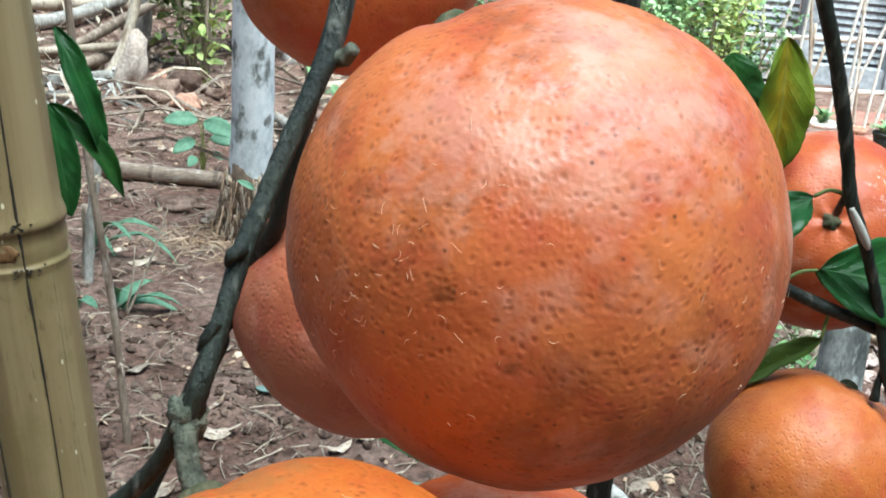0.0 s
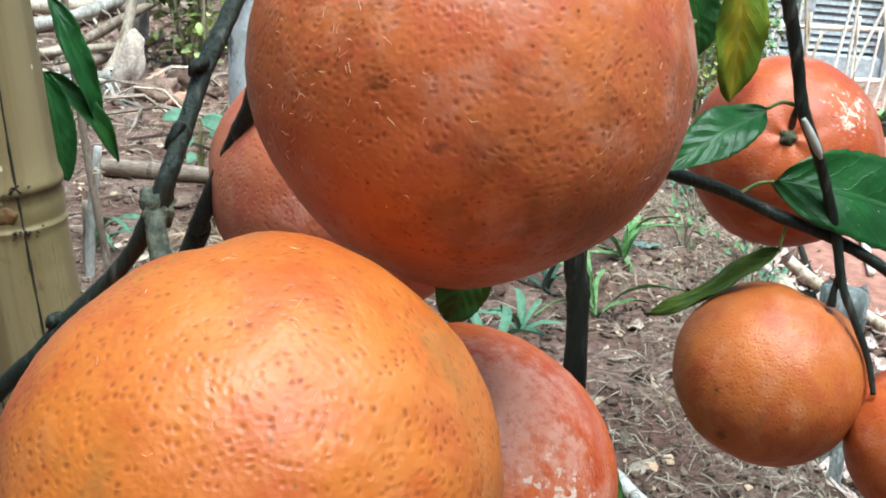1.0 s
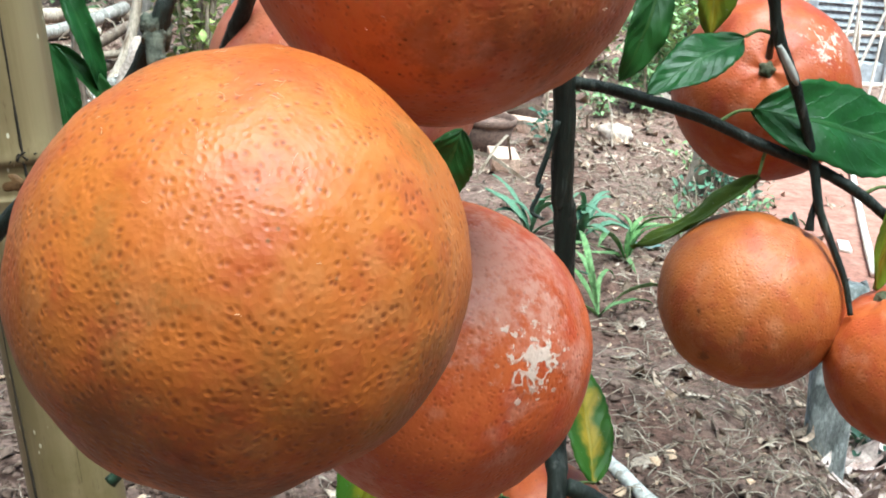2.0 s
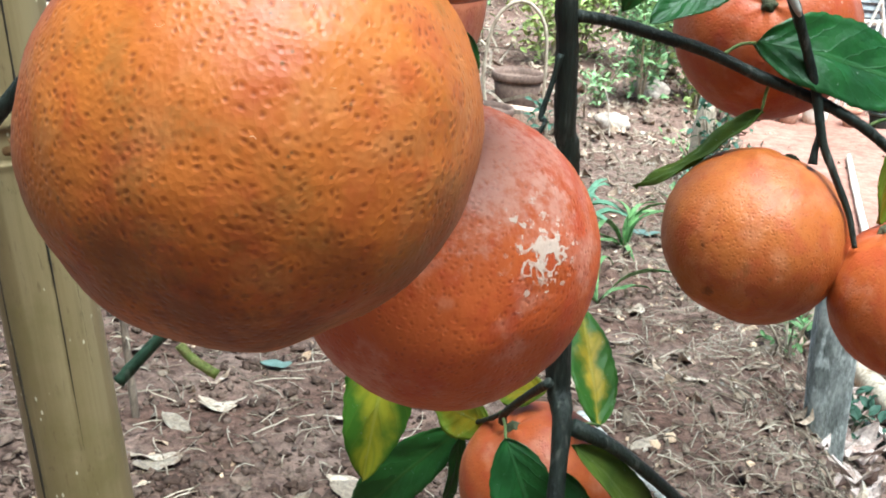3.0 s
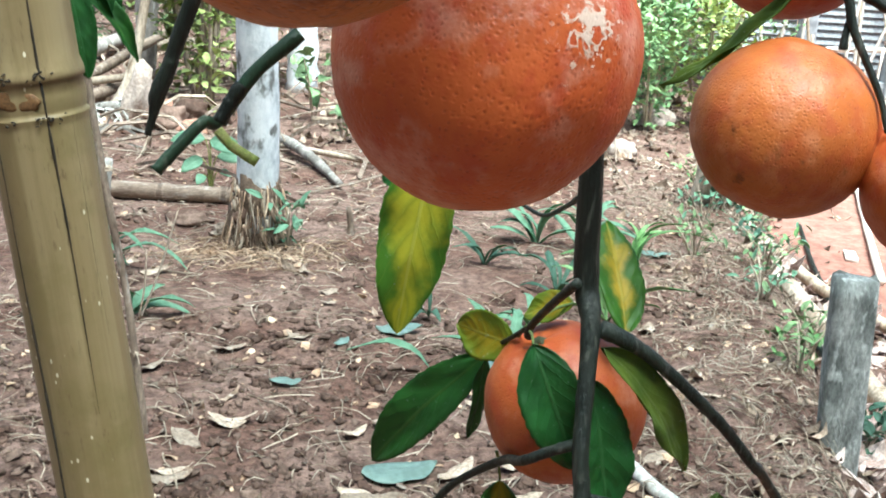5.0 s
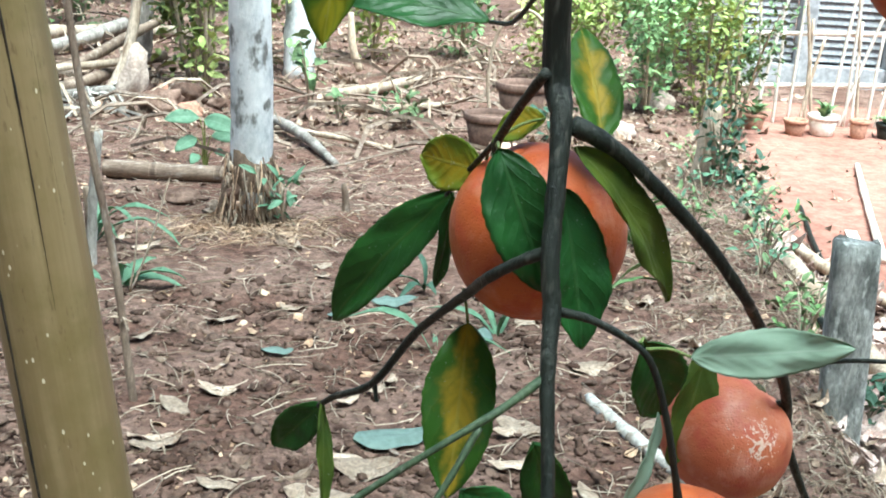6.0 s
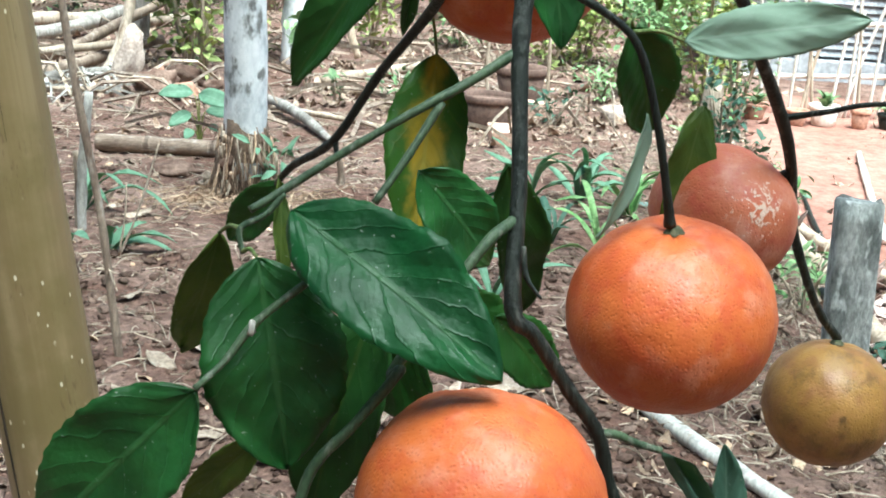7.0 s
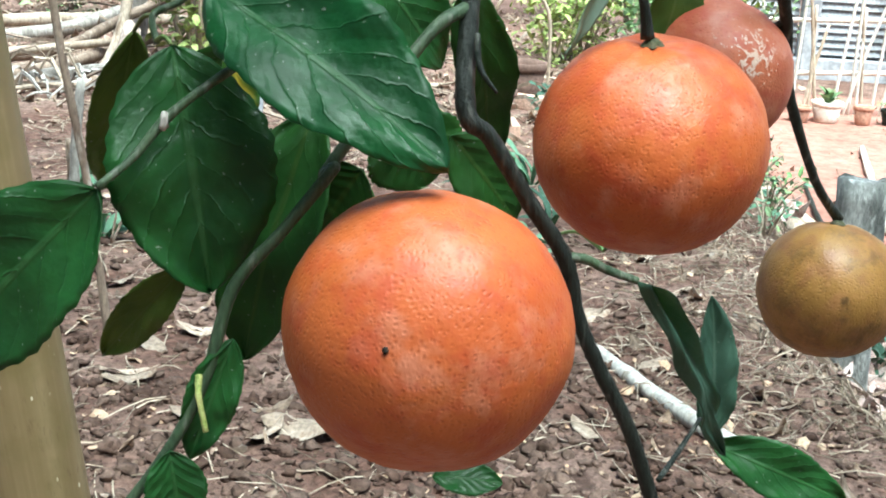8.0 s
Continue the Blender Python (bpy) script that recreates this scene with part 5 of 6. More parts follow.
part("stalk", tube_mesh("stalk", [(-0.736, 2.7, 0.0, 0.003), (-0.70, 2.68, 0.02, 0.0025), (-0.66, 2.66, 0.03, 0.0015)], dry_leaf_mat, 6, 4), straw)
stick([(0.335, 2.22, 0.008, 0.012), (0.40, 2.04, 0.012, 0.015), (0.50, 1.82, 0.012, 0.015), (0.66, 1.52, 0.010, 0.013)], peeled, "peeled whitish branch lying on the soil")
stick([(-0.75, 4.95, 0.03, 0.02), (-0.55, 4.55, 0.04, 0.022), (-0.38, 4.2, 0.01, 0.012)], grey_wood, "grey fallen palm stalk on the litter")
stick([(-0.68, 4.75, 0.02, 0.012), (-0.45, 4.6, 0.03, 0.012), (-0.2, 4.5, 0.015, 0.008)], dry_wood, "brown fallen stalk on the litter")
stick([(-0.58, 5.55, 0.02, 0.028), (-0.35, 5.8, 0.03, 0.027), (-0.15, 6.2, 0.025, 0.025)], dry_wood, "thick dry branch lying on the litter")
stick([(-0.62, 5.35, 0.02, 0.018), (-0.35, 5.3, 0.02, 0.018), (-0.02, 5.5, 0.02, 0.014)], dry_wood, "thick dry branch lying on the litter")
stick([(-0.48, 6.4, 0.02, 0.02), (-0.52, 6.4, 0.15, 0.02), (-0.54, 6.45, 0.32, 0.015)], dry_wood, "pale broken stake in the litter")

# ---- grey post, stump and the red terrace ----
post = thing("grey_post", (0.89, 2.34, -0.14), "weathered grey wooden post with a rotten split top", "post")
verts, faces = [], []
for i in range(15):
    z = -0.12 + 0.60 * i / 14
    for k in range(20):
        a = 2 * math.pi * k / 20
        cx, cy = abs(math.cos(a)) ** 0.45 * (1 if math.cos(a) > 0 else -1), abs(math.sin(a)) ** 0.45 * (1 if math.sin(a) > 0 else -1)
        n = 1 + 0.07 * noise.noise(Vector((cx * 2, cy * 2, z * 5)))
        top = (0.010 * noise.noise(Vector((cx * 3, cy * 3, 1))) + 0.004 * math.sin(a * 4)) if i == 14 else 0
        verts.append((0.893 - 0.05 * z + cx * 0.047 * n, 2.34 + cy * 0.030 * n, z - 0.145 + top))
for i in range(14):
    for k in range(20):
        k2 = (k + 1) % 20
        faces.append((i * 20 + k, i * 20 + k2, (i + 1) * 20 + k2, (i + 1) * 20 + k))
faces.append(tuple(range(280, 300)))
part("shaft", mesh_from("shaft", verts, faces, lichen_wood), post)
stick([(0.935, 4.27, -0.05, 0.042), (0.95, 4.28, 0.12, 0.038), (0.968, 4.3, 0.285, 0.034)], dry_wood, "short brown leaning stake stump under a creeper", "stake_stump", "stump", "stumps", 12)


def sheet(name, xs, ys, lift, mat, label, category):
    """A patch of other soil that follows the ground a little above it."""
    nx, ny = 40, 60
    verts = []
    for j in range(ny + 1):
        for i in range(nx + 1):
            y = ys[0] + (ys[1] - ys[0]) * j / ny
            x0 = bank_edge(y) + xs[0] + 0.07 * noise.noise(Vector((y * 3, 0, 0)))
            x = x0 + (xs[1] - x0) * i / nx
            edge = min(1, i / 2, j / 2, (ny - j) / 2)
            verts.append((x, y, ground_height(x, y) + lift * edge - 0.03 * (1 - edge)))
    faces = [(j * (nx + 1) + i, j * (nx + 1) + i + 1, (j + 1) * (nx + 1) + i + 1, (j + 1) * (nx + 1) + i) for j in range(ny) for i in range(nx)]
    return tagged(new(name, mesh_from(name, verts, faces, mat)), label, category, kind="structure")


sheet("red_terrace", (0.26, 4.5), (3.5, 7.6), 0.012, red_floor, "swept red earth terrace below the bank", "terrace")


def low(x, y, up=0.0):
    return (x, y, ground_height(x, y) + 0.012 + up)


def lying(points, mat, label):
    return stick([(*low(x, y, r), r) for x, y, r in points], mat, label)


lying([(1.12, 4.25, 0.022), (1.28, 3.85, 0.022), (1.42, 3.45, 0.02)], dry_wood, "pale bamboo length lying across the terrace edge")
lying([(1.46, 4.75, 0.008), (1.36, 4.2, 0.009), (1.28, 3.65, 0.01)], bark, "thin dark stick on the red terrace")
lying([(1.95, 5.6, 0.014), (1.72, 4.7, 0.014), (1.55, 4.0, 0.014)], white_stone, "long pale stick on the red terrace")
lying([(1.05, 3.4, 0.03), (1.15, 3.0, 0.034), (1.2, 2.6, 0.03)], dry_wood, "brown branch lying under the bank")
lying([(1.0, 2.9, 0.012), (1.1, 2.6, 0.012), (1.16, 2.3, 0.012)], bark, "thin dark stick under the bank")
stand("tile_piece", box_mesh("tile_piece", white_stone, (0.04, 0.13, 0.012), 0.003, 0.01), low(1.55, 4.35), "broken pale tile on the red terrace", "tile", turn=(0, 0, -12))
spots = []
for _ in range(430):
    y = rng.uniform(2.0, 4.0)
    x = bank_edge(y) + 0.08 + 0.42 * rng.random()
    spots.append((rng.randrange(4), pose(x, y, ground_height(x, y) + 0.02 * rng.random() + 0.006, rng.uniform(-40, 40), rng.uniform(-30, 30), rng.random() * 360) @ Matrix.Scale(0.05 + 0.09 * rng.random(), 4)))
tagged(new("pale_litter", scatter_mesh("pale_litter", pink_litter, flat_leaf, spots)), "bleached husks and leaves heaped under the bank", "leaf litter", kind="stuff")


# ---- pots, brick, fence and house ----
def flower_pot(at, radius, height, mat, label, plant=False):
    pot = thing("flower_pot", at, label, "flower pot", "flower pots")
    m = Matrix.Translation(at)
    body = lathe_mesh("body", mat, [(0.0, 0.0), (radius * 0.66, 0.0), (radius * 0.70, 0.006), (radius * 0.92, height * 0.82), (radius * 0.84, height * 0.84), (radius * 0.62, 0.03), (0.0, 0.03)], 28, 0.02)
    rim = lathe_mesh("rim", mat, [(radius * 0.86, height * 0.80), (radius * 0.98, height * 0.80), (radius, height * 0.84), (radius, height * 0.97), (radius * 0.96, height), (radius * 0.88, height * 0.98), (radius * 0.86, height * 0.80)], 28, 0.01)
    earth = lathe_mesh("earth", soil, [(0.0, height * 0.80), (radius * 0.5, height * 0.81), (radius * 0.87, height * 0.79)], 20, 0.03)
    for n, me in (("body", body), ("rim", rim), ("earth", earth)):
        me.transform(m)
        part(n, me, pot)
    if plant:
        for k in range(14):
            a, s = rng.random() * 6.28, radius * rng.uniform(0.9, 1.6)
            me = blade_mesh("leaf", far_green, s, s * 0.45, 0.2, 0.3, 2, 6, 1.0, 0.05, k)
            me.transform(Matrix.Translation(Vector(at) + Vector((0, 0, height * 0.85))) @ pose(0, 0, 0, 0, -rng.uniform(15, 75), math.degrees(a)))
            part("leaf", me, pot)
    return pot


flower_pot((0.18, 4.72, 0.0), 0.112, 0.135, dusty_pot, "brown plastic-looking flower pot with a thick rim")
flower_pot((0.33, 5.35, 0.0), 0.12, 0.17, dusty_pot, "dusty brown flower pot behind another")
stand("brick", box_mesh("brick", brick_mat, (0.105, 0.20, 0.055), 0.006, 0.006), (0.235, 4.48, -0.006), "worn reddish brick lying on the soil", "brick", turn=(0, 0, 4))
stand("brick", box_mesh("brick", brick_mat, (0.19, 0.09, 0.06), 0.008, 0.01), (0.36, 5.08, 0.0), "worn reddish brick lying on the soil", "brick", turn=(0, 0, -25))
stick([(0.20, 5.2, -0.02, 0.008), (0.17, 5.2, 0.2, 0.008), (0.21, 5.2, 0.42, 0.008), (0.32, 5.2, 0.5, 0.008), (0.42, 5.2, 0.40, 0.008), (0.44, 5.2, 0.15, 0.008), (0.43, 5.2, -0.02, 0.008)], dry_wood, "bent dry hoop stuck in the ground", "hoop", "hoop")
for x, y, r, h, mat, label, plant in ((1.86, 6.4, 0.065, 0.085, terracotta, "terracotta pot on the terrace edge", False), (2.02, 6.45, 0.085, 0.11, white_stone, "cream pot with a small plant by the fence", True),
                                      (2.2, 6.4, 0.055, 0.10, terracotta, "small terracotta pot by the fence", False), (2.36, 6.42, 0.065, 0.085, bark, "black pot with a leafy plant", True),
                                      (2.56, 6.45, 0.065, 0.085, bark, "black pot with a leafy plant", True), (1.66, 6.5, 0.07, 0.085, terracotta, "terracotta pot on the terrace edge", True)):
    flower_pot((x, y, ground_height(x, y) + 0.012), r, h, mat, label, plant)

fence = thing("bamboo_fence", (1.9, 6.75, -0.2), "pale bamboo and stick fence before the house", "fence")
for z, a, b in ((0.30, 1.35, 3.3), (0.02, 1.6, 3.3)):
    part("rail", tube_mesh("rail", [(a, 6.75, z - 0.01, 0.014), ((a + b) / 2, 6.76, z + 0.03, 0.014), (b, 6.75, z + 0.07, 0.014)], white_stone, 9, 5), fence)
for k, (x, lean, h) in enumerate(((1.62, -0.05, 0.75), (1.76, -0.12, 0.9), (1.90, 0.02, 0.85), (2.0, -0.03, 0.6), (2.12, 0.1, 1.0), (2.22, 0.0, 0.95), (2.3, -0.10, 0.8), (2.45, 0.06, 1.0), (2.6, 0.0, 0.9), (2.78, -0.06, 0.95), (3.0, 0.03, 0.9), (1.7, 0.14, 0.8), (2.05, -0.16, 0.9), (2.38, 0.16, 0.9), (2.52, -0.2, 0.85), (1.5, 0.05, 0.6), (2.17, 0.22, 0.75), (1.82, 0.0, 0.55), (1.95, 0.1, 0.5), (2.26, -0.02, 0.6), (2.34, 0.03, 0.55), (2.66, 0.08, 0.7), (2.72, -0.14, 0.8))):
    part("picket", tube_mesh("picket", [(x, 6.72, -0.28, 0.009), (x + lean * 0.5, 6.72, h * 0.5 - 0.2, 0.009), (x + lean, 6.72, h - 0.2, 0.008)], white_stone if k % 3 else dry_wood, 8, 3, 0.1, k), fence)

house = thing("house", (3.2, 8.6, -0.2), "whitewashed house with grey louvred windows", "house")
for x0, x1, z0, z1, y in ((1.75, 1.86, -0.25, 2.6, 8.4), (2.36, 2.46, -0.25, 2.6, 8.4), (2.98, 3.2, -0.25, 2.6, 8.4), (3.9, 6.5, -0.25, 2.6, 8.4), (1.75, 6.5, 1.3, 2.6, 8.43), (1.75, 6.5, -0.25, -0.06, 8.43)):
    me = box_mesh("wall", white_wall, (x1 - x0, 0.16, z1 - z0), 0.01)
    me.transform(Matrix.Translation(((x0 + x1) / 2, y, z0)))
    part("wall", me, house)
for x0, x1 in ((1.86, 2.36), (2.46, 2.98), (3.2, 3.9)):
    win = part("window", box_mesh("window", slat_mat, (x1 - x0, 0.03, 1.36), 0.004), house)
    win.data.transform(Matrix.Translation(((x0 + x1) / 2, 8.52, -0.06)))
    for k in range(26):
        me = box_mesh("slat", slat_mat, (x1 - x0 - 0.02, 0.05, 0.012), 0.003)
        me.transform(Matrix.Translation(((x0 + x1) / 2, 8.46, -0.02 + 0.051 * k)) @ pose(0, 0, 0, 62, 0, 0))
        s = new("slat", me)
        s.parent = win
        s.matrix_parent_inverse = win.matrix_world.inverted()
roof = box_mesh("roof", terracotta, (5.6, 2.6, 0.08), 0.01)
roof.transform(Matrix.Translation((4.1, 9.3, 2.75)) @ pose(0, 0, 0, 18, 0, 0))
part("roof", roof, house)


# ---- plants ----
def leafy(at, height, spread, count, leaf_size, mat, label, category="shrub", stems=5, seed=0, group="shrubs", wide=0.5, kind_name="shrub"):
    """A plant of thin stems with many small folded leaves in uneven clumps."""
    r = random.Random(seed)
    ob = thing(kind_name, at, label, category, group)
    base = Vector(at)
    tips = []
    for k in range(stems):
        a = 6.28 * k / stems + r.random()
        d = spread * r.uniform(0.3, 1.0)
        top = base + Vector((math.cos(a) * d, math.sin(a) * d, height * r.uniform(0.6, 1.0)))
        mid = base.lerp(top, 0.5) + Vector((0, 0, height * 0.08))
        rad = 0.004 + height * 0.006
        part("stem", tube_mesh("stem", [(*(base - Vector((0, 0, 0.03))), rad), (*mid, rad * 0.7), (*top, rad * 0.3)], dry_wood, 6, 4, 0.1, k), ob)
        tips.append((base, mid, top))
    blades = [base_of(blade_mesh("b", mat, 1.0, wide, 0.25, 0.25, 2, 4, 1.0, 0.06, k, 0.006)) for k in range(3)]
    places = []
    for _ in range(count):
        b, m, t = tips[r.randrange(stems)]
        u = r.random() ** 0.6
        c = (b.lerp(m, u * 2) if u < 0.5 else m.lerp(t, u * 2 - 1)) + Vector([r.gauss(0, spread * 0.22) for _ in range(3)])
        c.z = max(c.z, at[2] + 0.02)
        places.append((r.randrange(3), pose(*c, r.uniform(-40, 40), -r.uniform(-30, 60), r.random() * 360) @ Matrix.Scale(leaf_size * r.uniform(0.6, 1.3), 4)))
    part("foliage", scatter_mesh("foliage", mat, blades, places), ob)
    return ob


YEL = "sunlit yellow-green leafy shrub behind the palm trunk"
leafy((-1.22, 5.7, 0.0), 1.2, 0.28, 950, 0.065, sun_green, YEL, seed=1)
leafy((-1.05, 6.3, 0.0), 1.4, 0.36, 800, 0.065, sun_green, YEL, seed=2)
leafy((-0.62, 5.4, 0.0), 0.42, 0.10, 22, 0.075, far_green, "small broad-leaved seedling in the litter", "seedling", 3, 3, "seedlings", 0.6, "seedling")
leafy((-0.45, 5.0, 0.0), 0.14, 0.06, 14, 0.05, far_green, "small broad-leaved seedling in the litter", "seedling", 3, 13, "seedlings", 0.6, "seedling")
leafy((-0.46, 3.40, 0.0), 0.18, 0.08, 34, 0.05, leaf_seedling, "small weed beside the trunk's root mat", "weed", 4, 4, "weeds", 0.35, "weed")
GRN = "bright green leafy shrub beside the red terrace"
leafy((0.95, 5.75, 0.0), 0.75, 0.22, 900, 0.045, far_green, GRN, seed=5)
leafy((1.25, 5.9, -0.1), 0.85, 0.24, 900, 0.045, sun_green, GRN, seed=6)
leafy((1.12, 6.5, -0.1), 1.3, 0.35, 1300, 0.05, far_green, GRN, seed=7)
leafy((0.75, 7.0, 0.0), 0.9, 0.35, 1100, 0.05, sun_green, GRN, seed=8)
leafy((0.55, 6.6, 0.0), 0.5, 0.28, 500, 0.05, sun_green, GRN, seed=61)
leafy((0.05, 7.3, 0.0), 0.7, 0.35, 600, 0.055, far_green, "leafy shrub in the dry litter", seed=62)
leafy((-0.45, 7.0, 0.0), 0.8, 0.3, 600, 0.06, sun_green, "leafy shrub in the dry litter", seed=63)
leafy((-1.75, 7.6, 0.0), 1.2, 0.45, 700, 0.07, far_green, "leafy shrub behind the heap of poles", seed=64)
leafy((-2.4, 7.8, 0.0), 1.0, 0.45, 700, 0.07, far_green, "leafy shrub behind the heap of poles", seed=65)
leafy((1.55, 6.9, -0.15), 0.6, 0.25, 700, 0.045, far_green, GRN, seed=66)
leafy((0.72, 5.55, 0.0), 0.22, 0.14, 160, 0.04, far_green, "low green weed in the litter", "weed", 5, 67, "weeds", 0.4, "weed")
leafy((0.45, 4.9, 0.0), 0.12, 0.12, 60, 0.04, leaf_bluegreen, "low green weed in the litter", "weed", 5, 68, "weeds", 0.4, "weed")
leafy((-0.18, 5.0, 0.0), 0.16, 0.12, 60, 0.045, far_green, "low green weed in the litter", "weed", 5, 69, "weeds", 0.4, "weed")
leafy((0.99, 4.20, -0.06), 0.46, 0.11, 170, 0.036, leaf_bluegreen, "thin creeper climbing a short stake", "creeper", 6, 70, "creepers", 0.45, "creeper")
leafy((1.50, 6.25, -0.15), 0.75, 0.26, 620, 0.042, far_green, GRN, seed=71)
leafy((-1.10, 5.45, 0.0), 1.15, 0.13, 420, 0.060, sun_green, YEL, seed=72)
leafy((1.08, 4.35, -0.08), 0.18, 0.14, 90, 0.045, leaf_bluegreen, "low green weed on the bank", "weed", 5, 9, "weeds", 0.5, "weed")
for k, (x, y) in enumerate(((0.92, 3.2), (1.0, 3.5), (0.96, 2.85), (1.06, 3.75), (0.88, 2.65), (1.1, 4.1), (0.9, 4.0), (1.0, 4.6), (0.8, 3.6))):
    leafy((x, y, ground_height(x, y)), 0.13, 0.11, 45, 0.032, (leaf_seedling, grass_mat, far_green)[k % 3], "low green weed on the bank", "weed", 5, 300 + k, "weeds", 0.4, "weed")
leafy((1.02, 3.9, -0.06), 0.10, 0.10, 50, 0.04, leaf_bluegreen, "low green weed on the bank", "weed", 5, 19, "weeds", 0.5, "weed")
leafy((1.0, 2.5, -0.15), 0.10, 0.10, 50, 0.04, leaf_bluegreen, "low green weed on the bank", "weed", 5, 29, "weeds", 0.5, "weed")
for k in range(13):
    x = -3.6 + 0.62 * k + rng.uniform(-0.2, 0.2)
    y = 8.6 + 1.6 * rng.random() - (0.6 if k < 4 else 0)
    if x > 1.4:
        y += 2.0
    leafy((x, y, 0.0), 1.7 + rng.random(), 0.6, 520, 0.085, far_green if k % 2 else sun_green, "dense leafy shrub at the garden's edge", seed=40 + k)


def strap_plant(at, count, length, seed, mat=grass_mat, width=0.018, label="tuft of long green strap leaves"):
    r = random.Random(seed)
    ob = thing("grass_tuft", at, label, "grass tuft", "grass tufts")
    for k in range(count):
        l = length * r.uniform(0.6, 1.15)
        me = blade_mesh("blade", mat, l, width * r.uniform(0.7, 1.3), 0.5, r.uniform(0.3, 0.9), 1, 9, 1.0, 0.04, k + seed, 0.0006)
        me.transform(Matrix.Translation(at) @ pose(0, 0, 0, r.uniform(-20, 20), -r.uniform(0, 45), r.random() * 360))
        part("blade", me, ob)
    return ob


strap_plant((0.30, 3.62, -0.01), 10, 0.22, 1, leaf_seedling, 0.024)
strap_plant((0.44, 3.55, -0.01), 12, 0.26, 2, leaf_seedling, 0.024)
strap_plant((0.13, 3.35, -0.01), 7, 0.16, 3, leaf_bluegreen)
strap_plant((0.33, 3.1, -0.01), 7, 0.18, 4, leaf_bluegreen)
strap_plant((0.58, 3.40, -0.01), 12, 0.28, 5)
strap_plant((0.45, 2.95, -0.01), 7, 0.30, 7)
strap_plant((0.02, 2.42, -0.01), 4, 0.20, 8, leaf_seedling, 0.022)
strap_plant((0.16, 2.56, -0.01), 4, 0.26, 18, leaf_seedling, 0.022)
strap_plant((0.24, 2.80, -0.01), 5, 0.22, 28, leaf_seedling, 0.020)
strap_plant((-0.02, 2.9, -0.01), 4, 0.12, 6, leaf_bluegreen)


def seedling(at, leaves, mat, label):
    """A few broad leaves on thin stalks: rows of dx, dz, length, turn."""
    ob = thing("seedling", at, label, "seedling", "seedlings")
    for k, (dx, dy, dz, l, turn, tilt) in enumerate(leaves):
        tip = Vector(at) + Vector((dx, dy, dz))
        part("stalk", tube_mesh("stalk", [(at[0], at[1], at[2] - 0.02, 0.003), (at[0] + dx * 0.4, at[1] + dy * 0.4, at[2] + dz * 0.7, 0.0025), (*tip, 0.0015)], green_stalk, 5, 4), ob)
        me = blade_mesh("leaf", mat, l, l * 0.5, 0.15, 0.25, 3, 9, 1.0, 0.04, k)
        me.transform(Matrix.Translation(tip) @ pose(0, 0, 0, -tilt if 90 < turn < 270 else tilt, rng.uniform(0, 25), turn))
        part("leaf", me, ob)
    return ob


PALE = "seedling with broad pale green leaves by the log"
seedling((-0.82, 4.05, 0.0), ((-0.02, 0, 0.18, 0.12, 200, 45), (0.0, -0.02, 0.18, 0.13, -15, 50), (-0.03, 0, 0.11, 0.10, 230, 40), (0.02, 0, 0.12, 0.12, 10, 50), (0.03, 0, 0.07, 0.06, -40, 25), (-0.02, -0.03, 0.06, 0.07, 260, 30)), leaf_seedling, PALE)
strap_plant((-0.76, 2.74, 0.0), 5, 0.17, 31, leaf_seedling, 0.028, "weed with long narrow green leaves behind a cane")
strap_plant((-0.93, 3.12, 0.0), 6, 0.22, 33, leaf_seedling, 0.028, "weed with long narrow green leaves behind a cane")
stick([(-0.875, 2.9, -0.02, 0.012), (-0.868, 2.9, 0.18, 0.012), (-0.848, 2.9, 0.36, 0.010)], peeled, "grey-white dead stalk standing among weeds", "dead_stalk", "stalk", "dead stalks")
stick([(-0.90, 2.95, -0.02, 0.010), (-0.895, 2.95, 0.10, 0.010), (-0.90, 2.95, 0.20, 0.008)], dry_wood, "brown dead stalk standing among weeds", "dead_stalk", "stalk", "dead stalks")
strap_plant((-0.82, 2.60, 0.0), 3, 0.22, 32, leaf_seedling, 0.045, "weed with long narrow green leaves behind a cane")

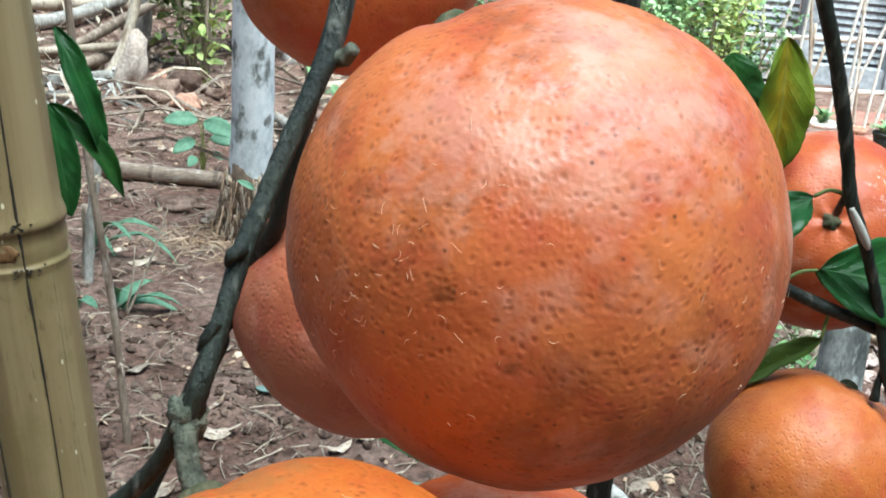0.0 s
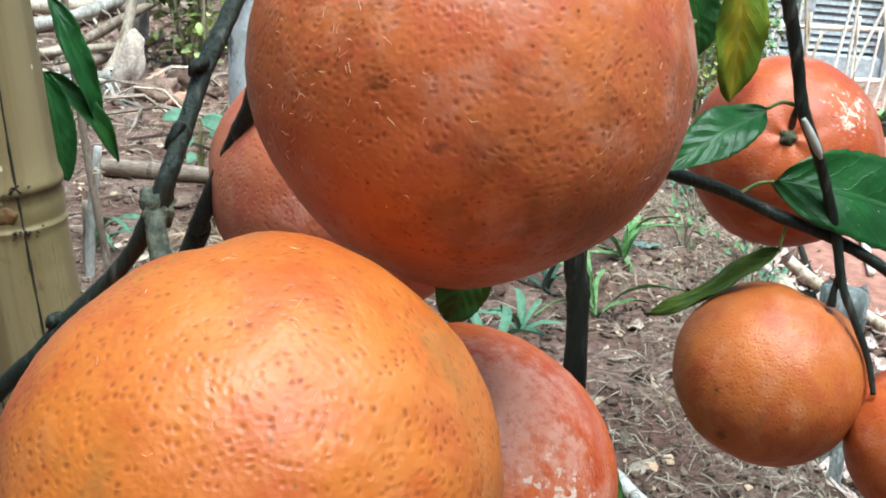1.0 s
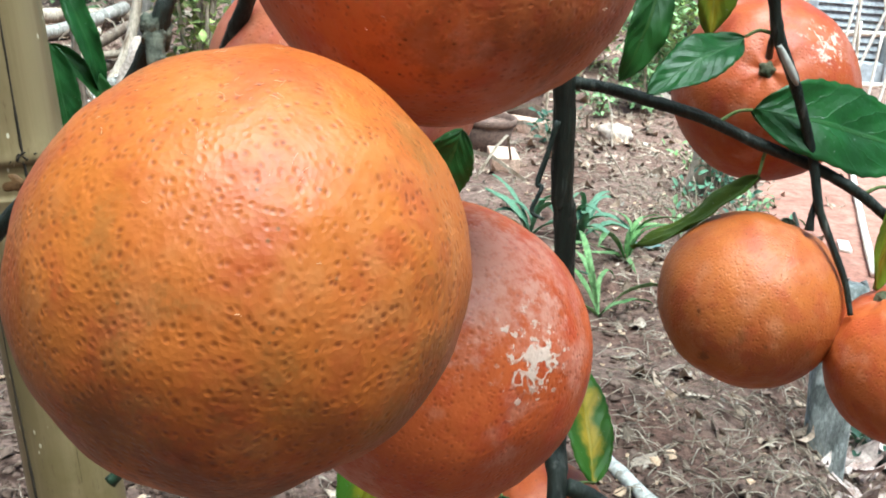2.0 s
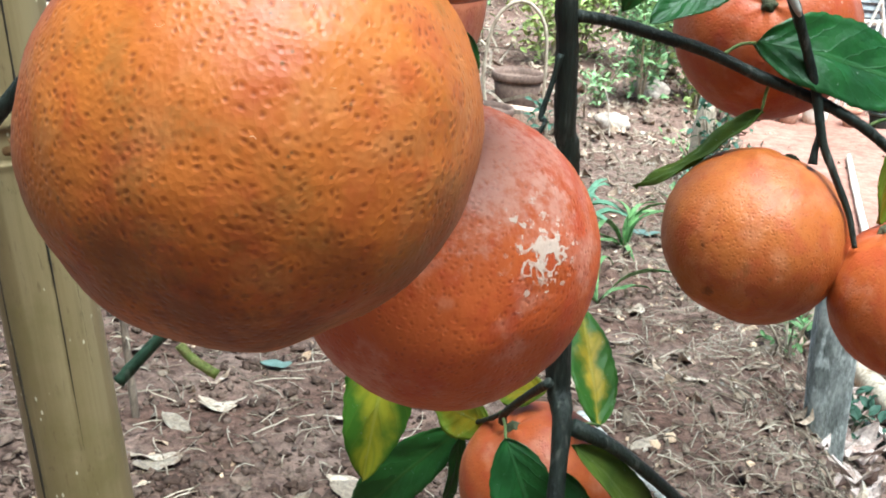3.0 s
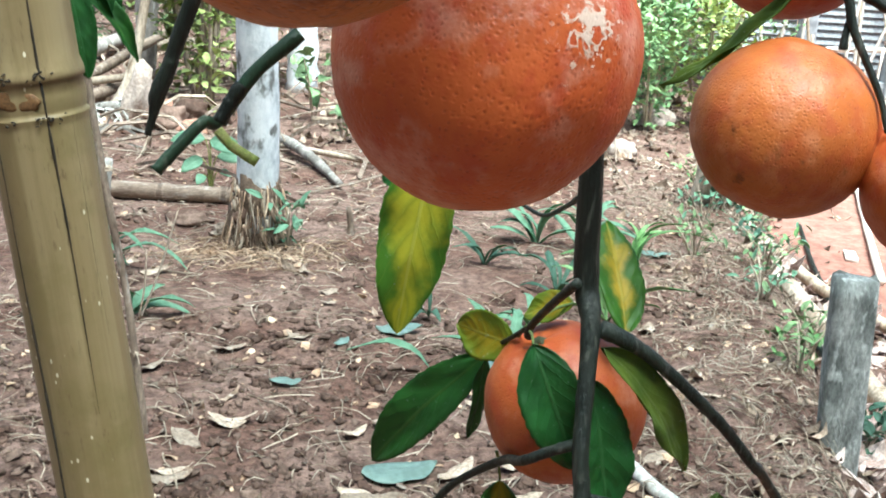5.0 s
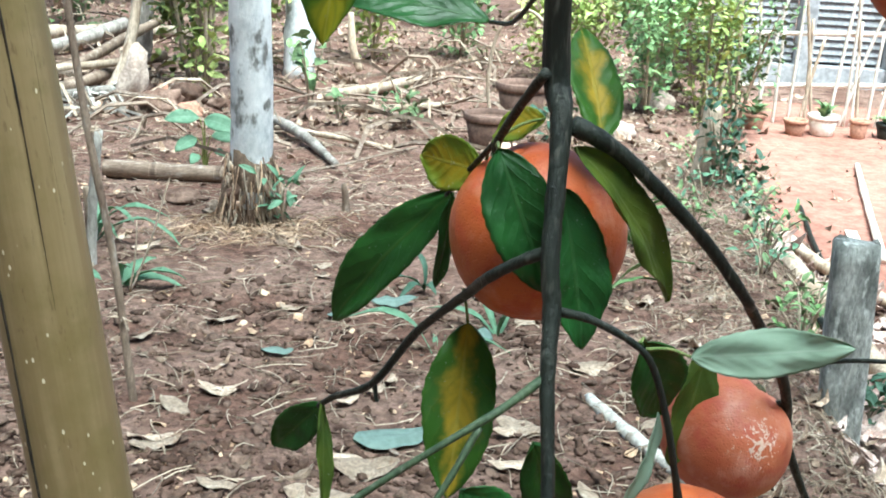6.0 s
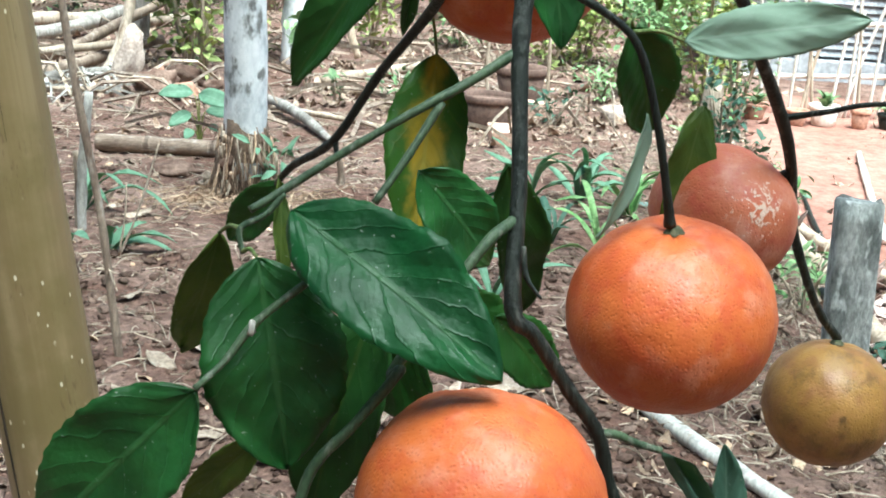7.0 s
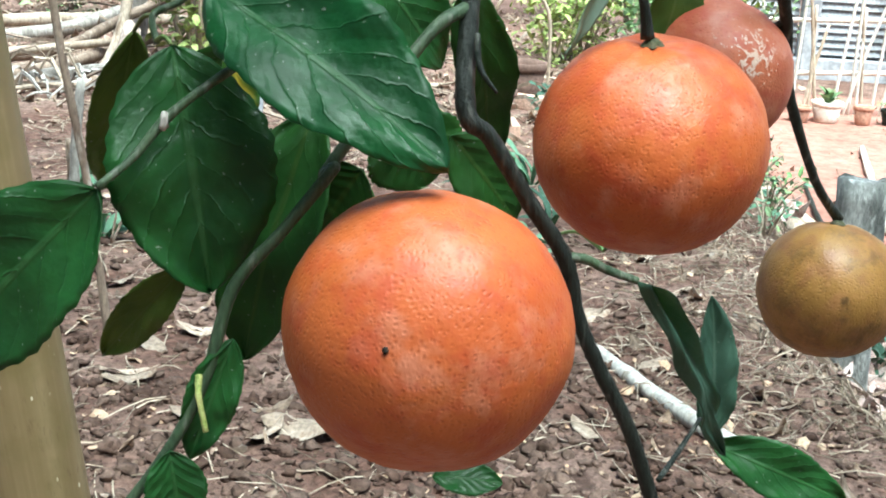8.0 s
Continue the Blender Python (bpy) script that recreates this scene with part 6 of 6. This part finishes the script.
# ---- unseen shade tree, added beside the path to dim the sun ----
shade = thing("added_shade_tree", (2.7, -1.4, 0.0), "tall leafy tree, unseen, added so that its crown shades the garden", "tree")
part("trunk", tube_mesh("trunk", [(2.7, -1.4, -0.1, 0.16), (2.68, -1.3, 1.5, 0.13), (2.6, -0.8, 3.2, 0.10), (2.5, 0.2, 4.3, 0.06)], dry_wood, 14, 6), shade)
for k in range(7):
    a = k * 0.9
    part("limb", tube_mesh("limb", [(2.6, -0.8, 3.2, 0.06), (2.0 + 0.7 * math.cos(a), 0.3 + 0.9 * math.sin(a), 4.0, 0.03), (1.5 + 1.3 * math.cos(a), 0.6 + 2.2 * math.sin(a), 4.6, 0.012)], dry_wood, 7, 4, 0.1, k), shade)
big_leaf = [base_of(blade_mesh("b", far_green, 1.0, 0.5, 0.25, 0.25, 1, 4, 1.0, 0.06, k, 0.006)) for k in range(3)]
spots = []
for k in range(CROWN_LEAVES):
    x, y = rng.uniform(-2.6, 2.9), rng.uniform(-3.4, 5.6)
    if y > 2.3 and (x > 0.9 or noise.noise(Vector((x * 1.1, y * 1.1, 2))) < 0.16):
        continue
    if noise.noise(Vector((x * 1.3, y * 1.3, 8))) < -0.22 and rng.random() < 0.6:
        continue
    # two thinned gaps let more sun and sky down onto the fruit
    if math.hypot(x - 0.40, y + 0.80) < 1.05 and rng.random() < 0.9:
        continue
    if math.hypot(x + 1.2, y + 0.9) < 0.95 and rng.random() < 0.8:
        continue
    spots.append((rng.randrange(3), pose(x, y, 4.5 + 0.5 * rng.gauss(0, 1), rng.uniform(-40, 40), rng.uniform(-40, 40), rng.random() * 360) @ Matrix.Scale(rng.uniform(0.14, 0.26), 4)))
part("foliage", scatter_mesh("foliage", far_green, big_leaf, spots), shade)

# ---- unseen hedge, added behind and beside the path to block low sky light ----
HEDGE = "tall dense leafy hedge, unseen, added to block low sky light"
for k in range(16):
    a = radians(100 + 250 * k / 15) + radians(35)
    x, y = 0.3 + 3.6 * math.cos(a), 0.8 + 3.9 * math.sin(a)
    if y > 2.2:
        continue
    leafy((x, y, 0.0), 4.4, 0.60, 1250, 0.26, far_green, HEDGE, "hedge", 5, 80 + k, "hedge", 0.55, "hedge_shrub")
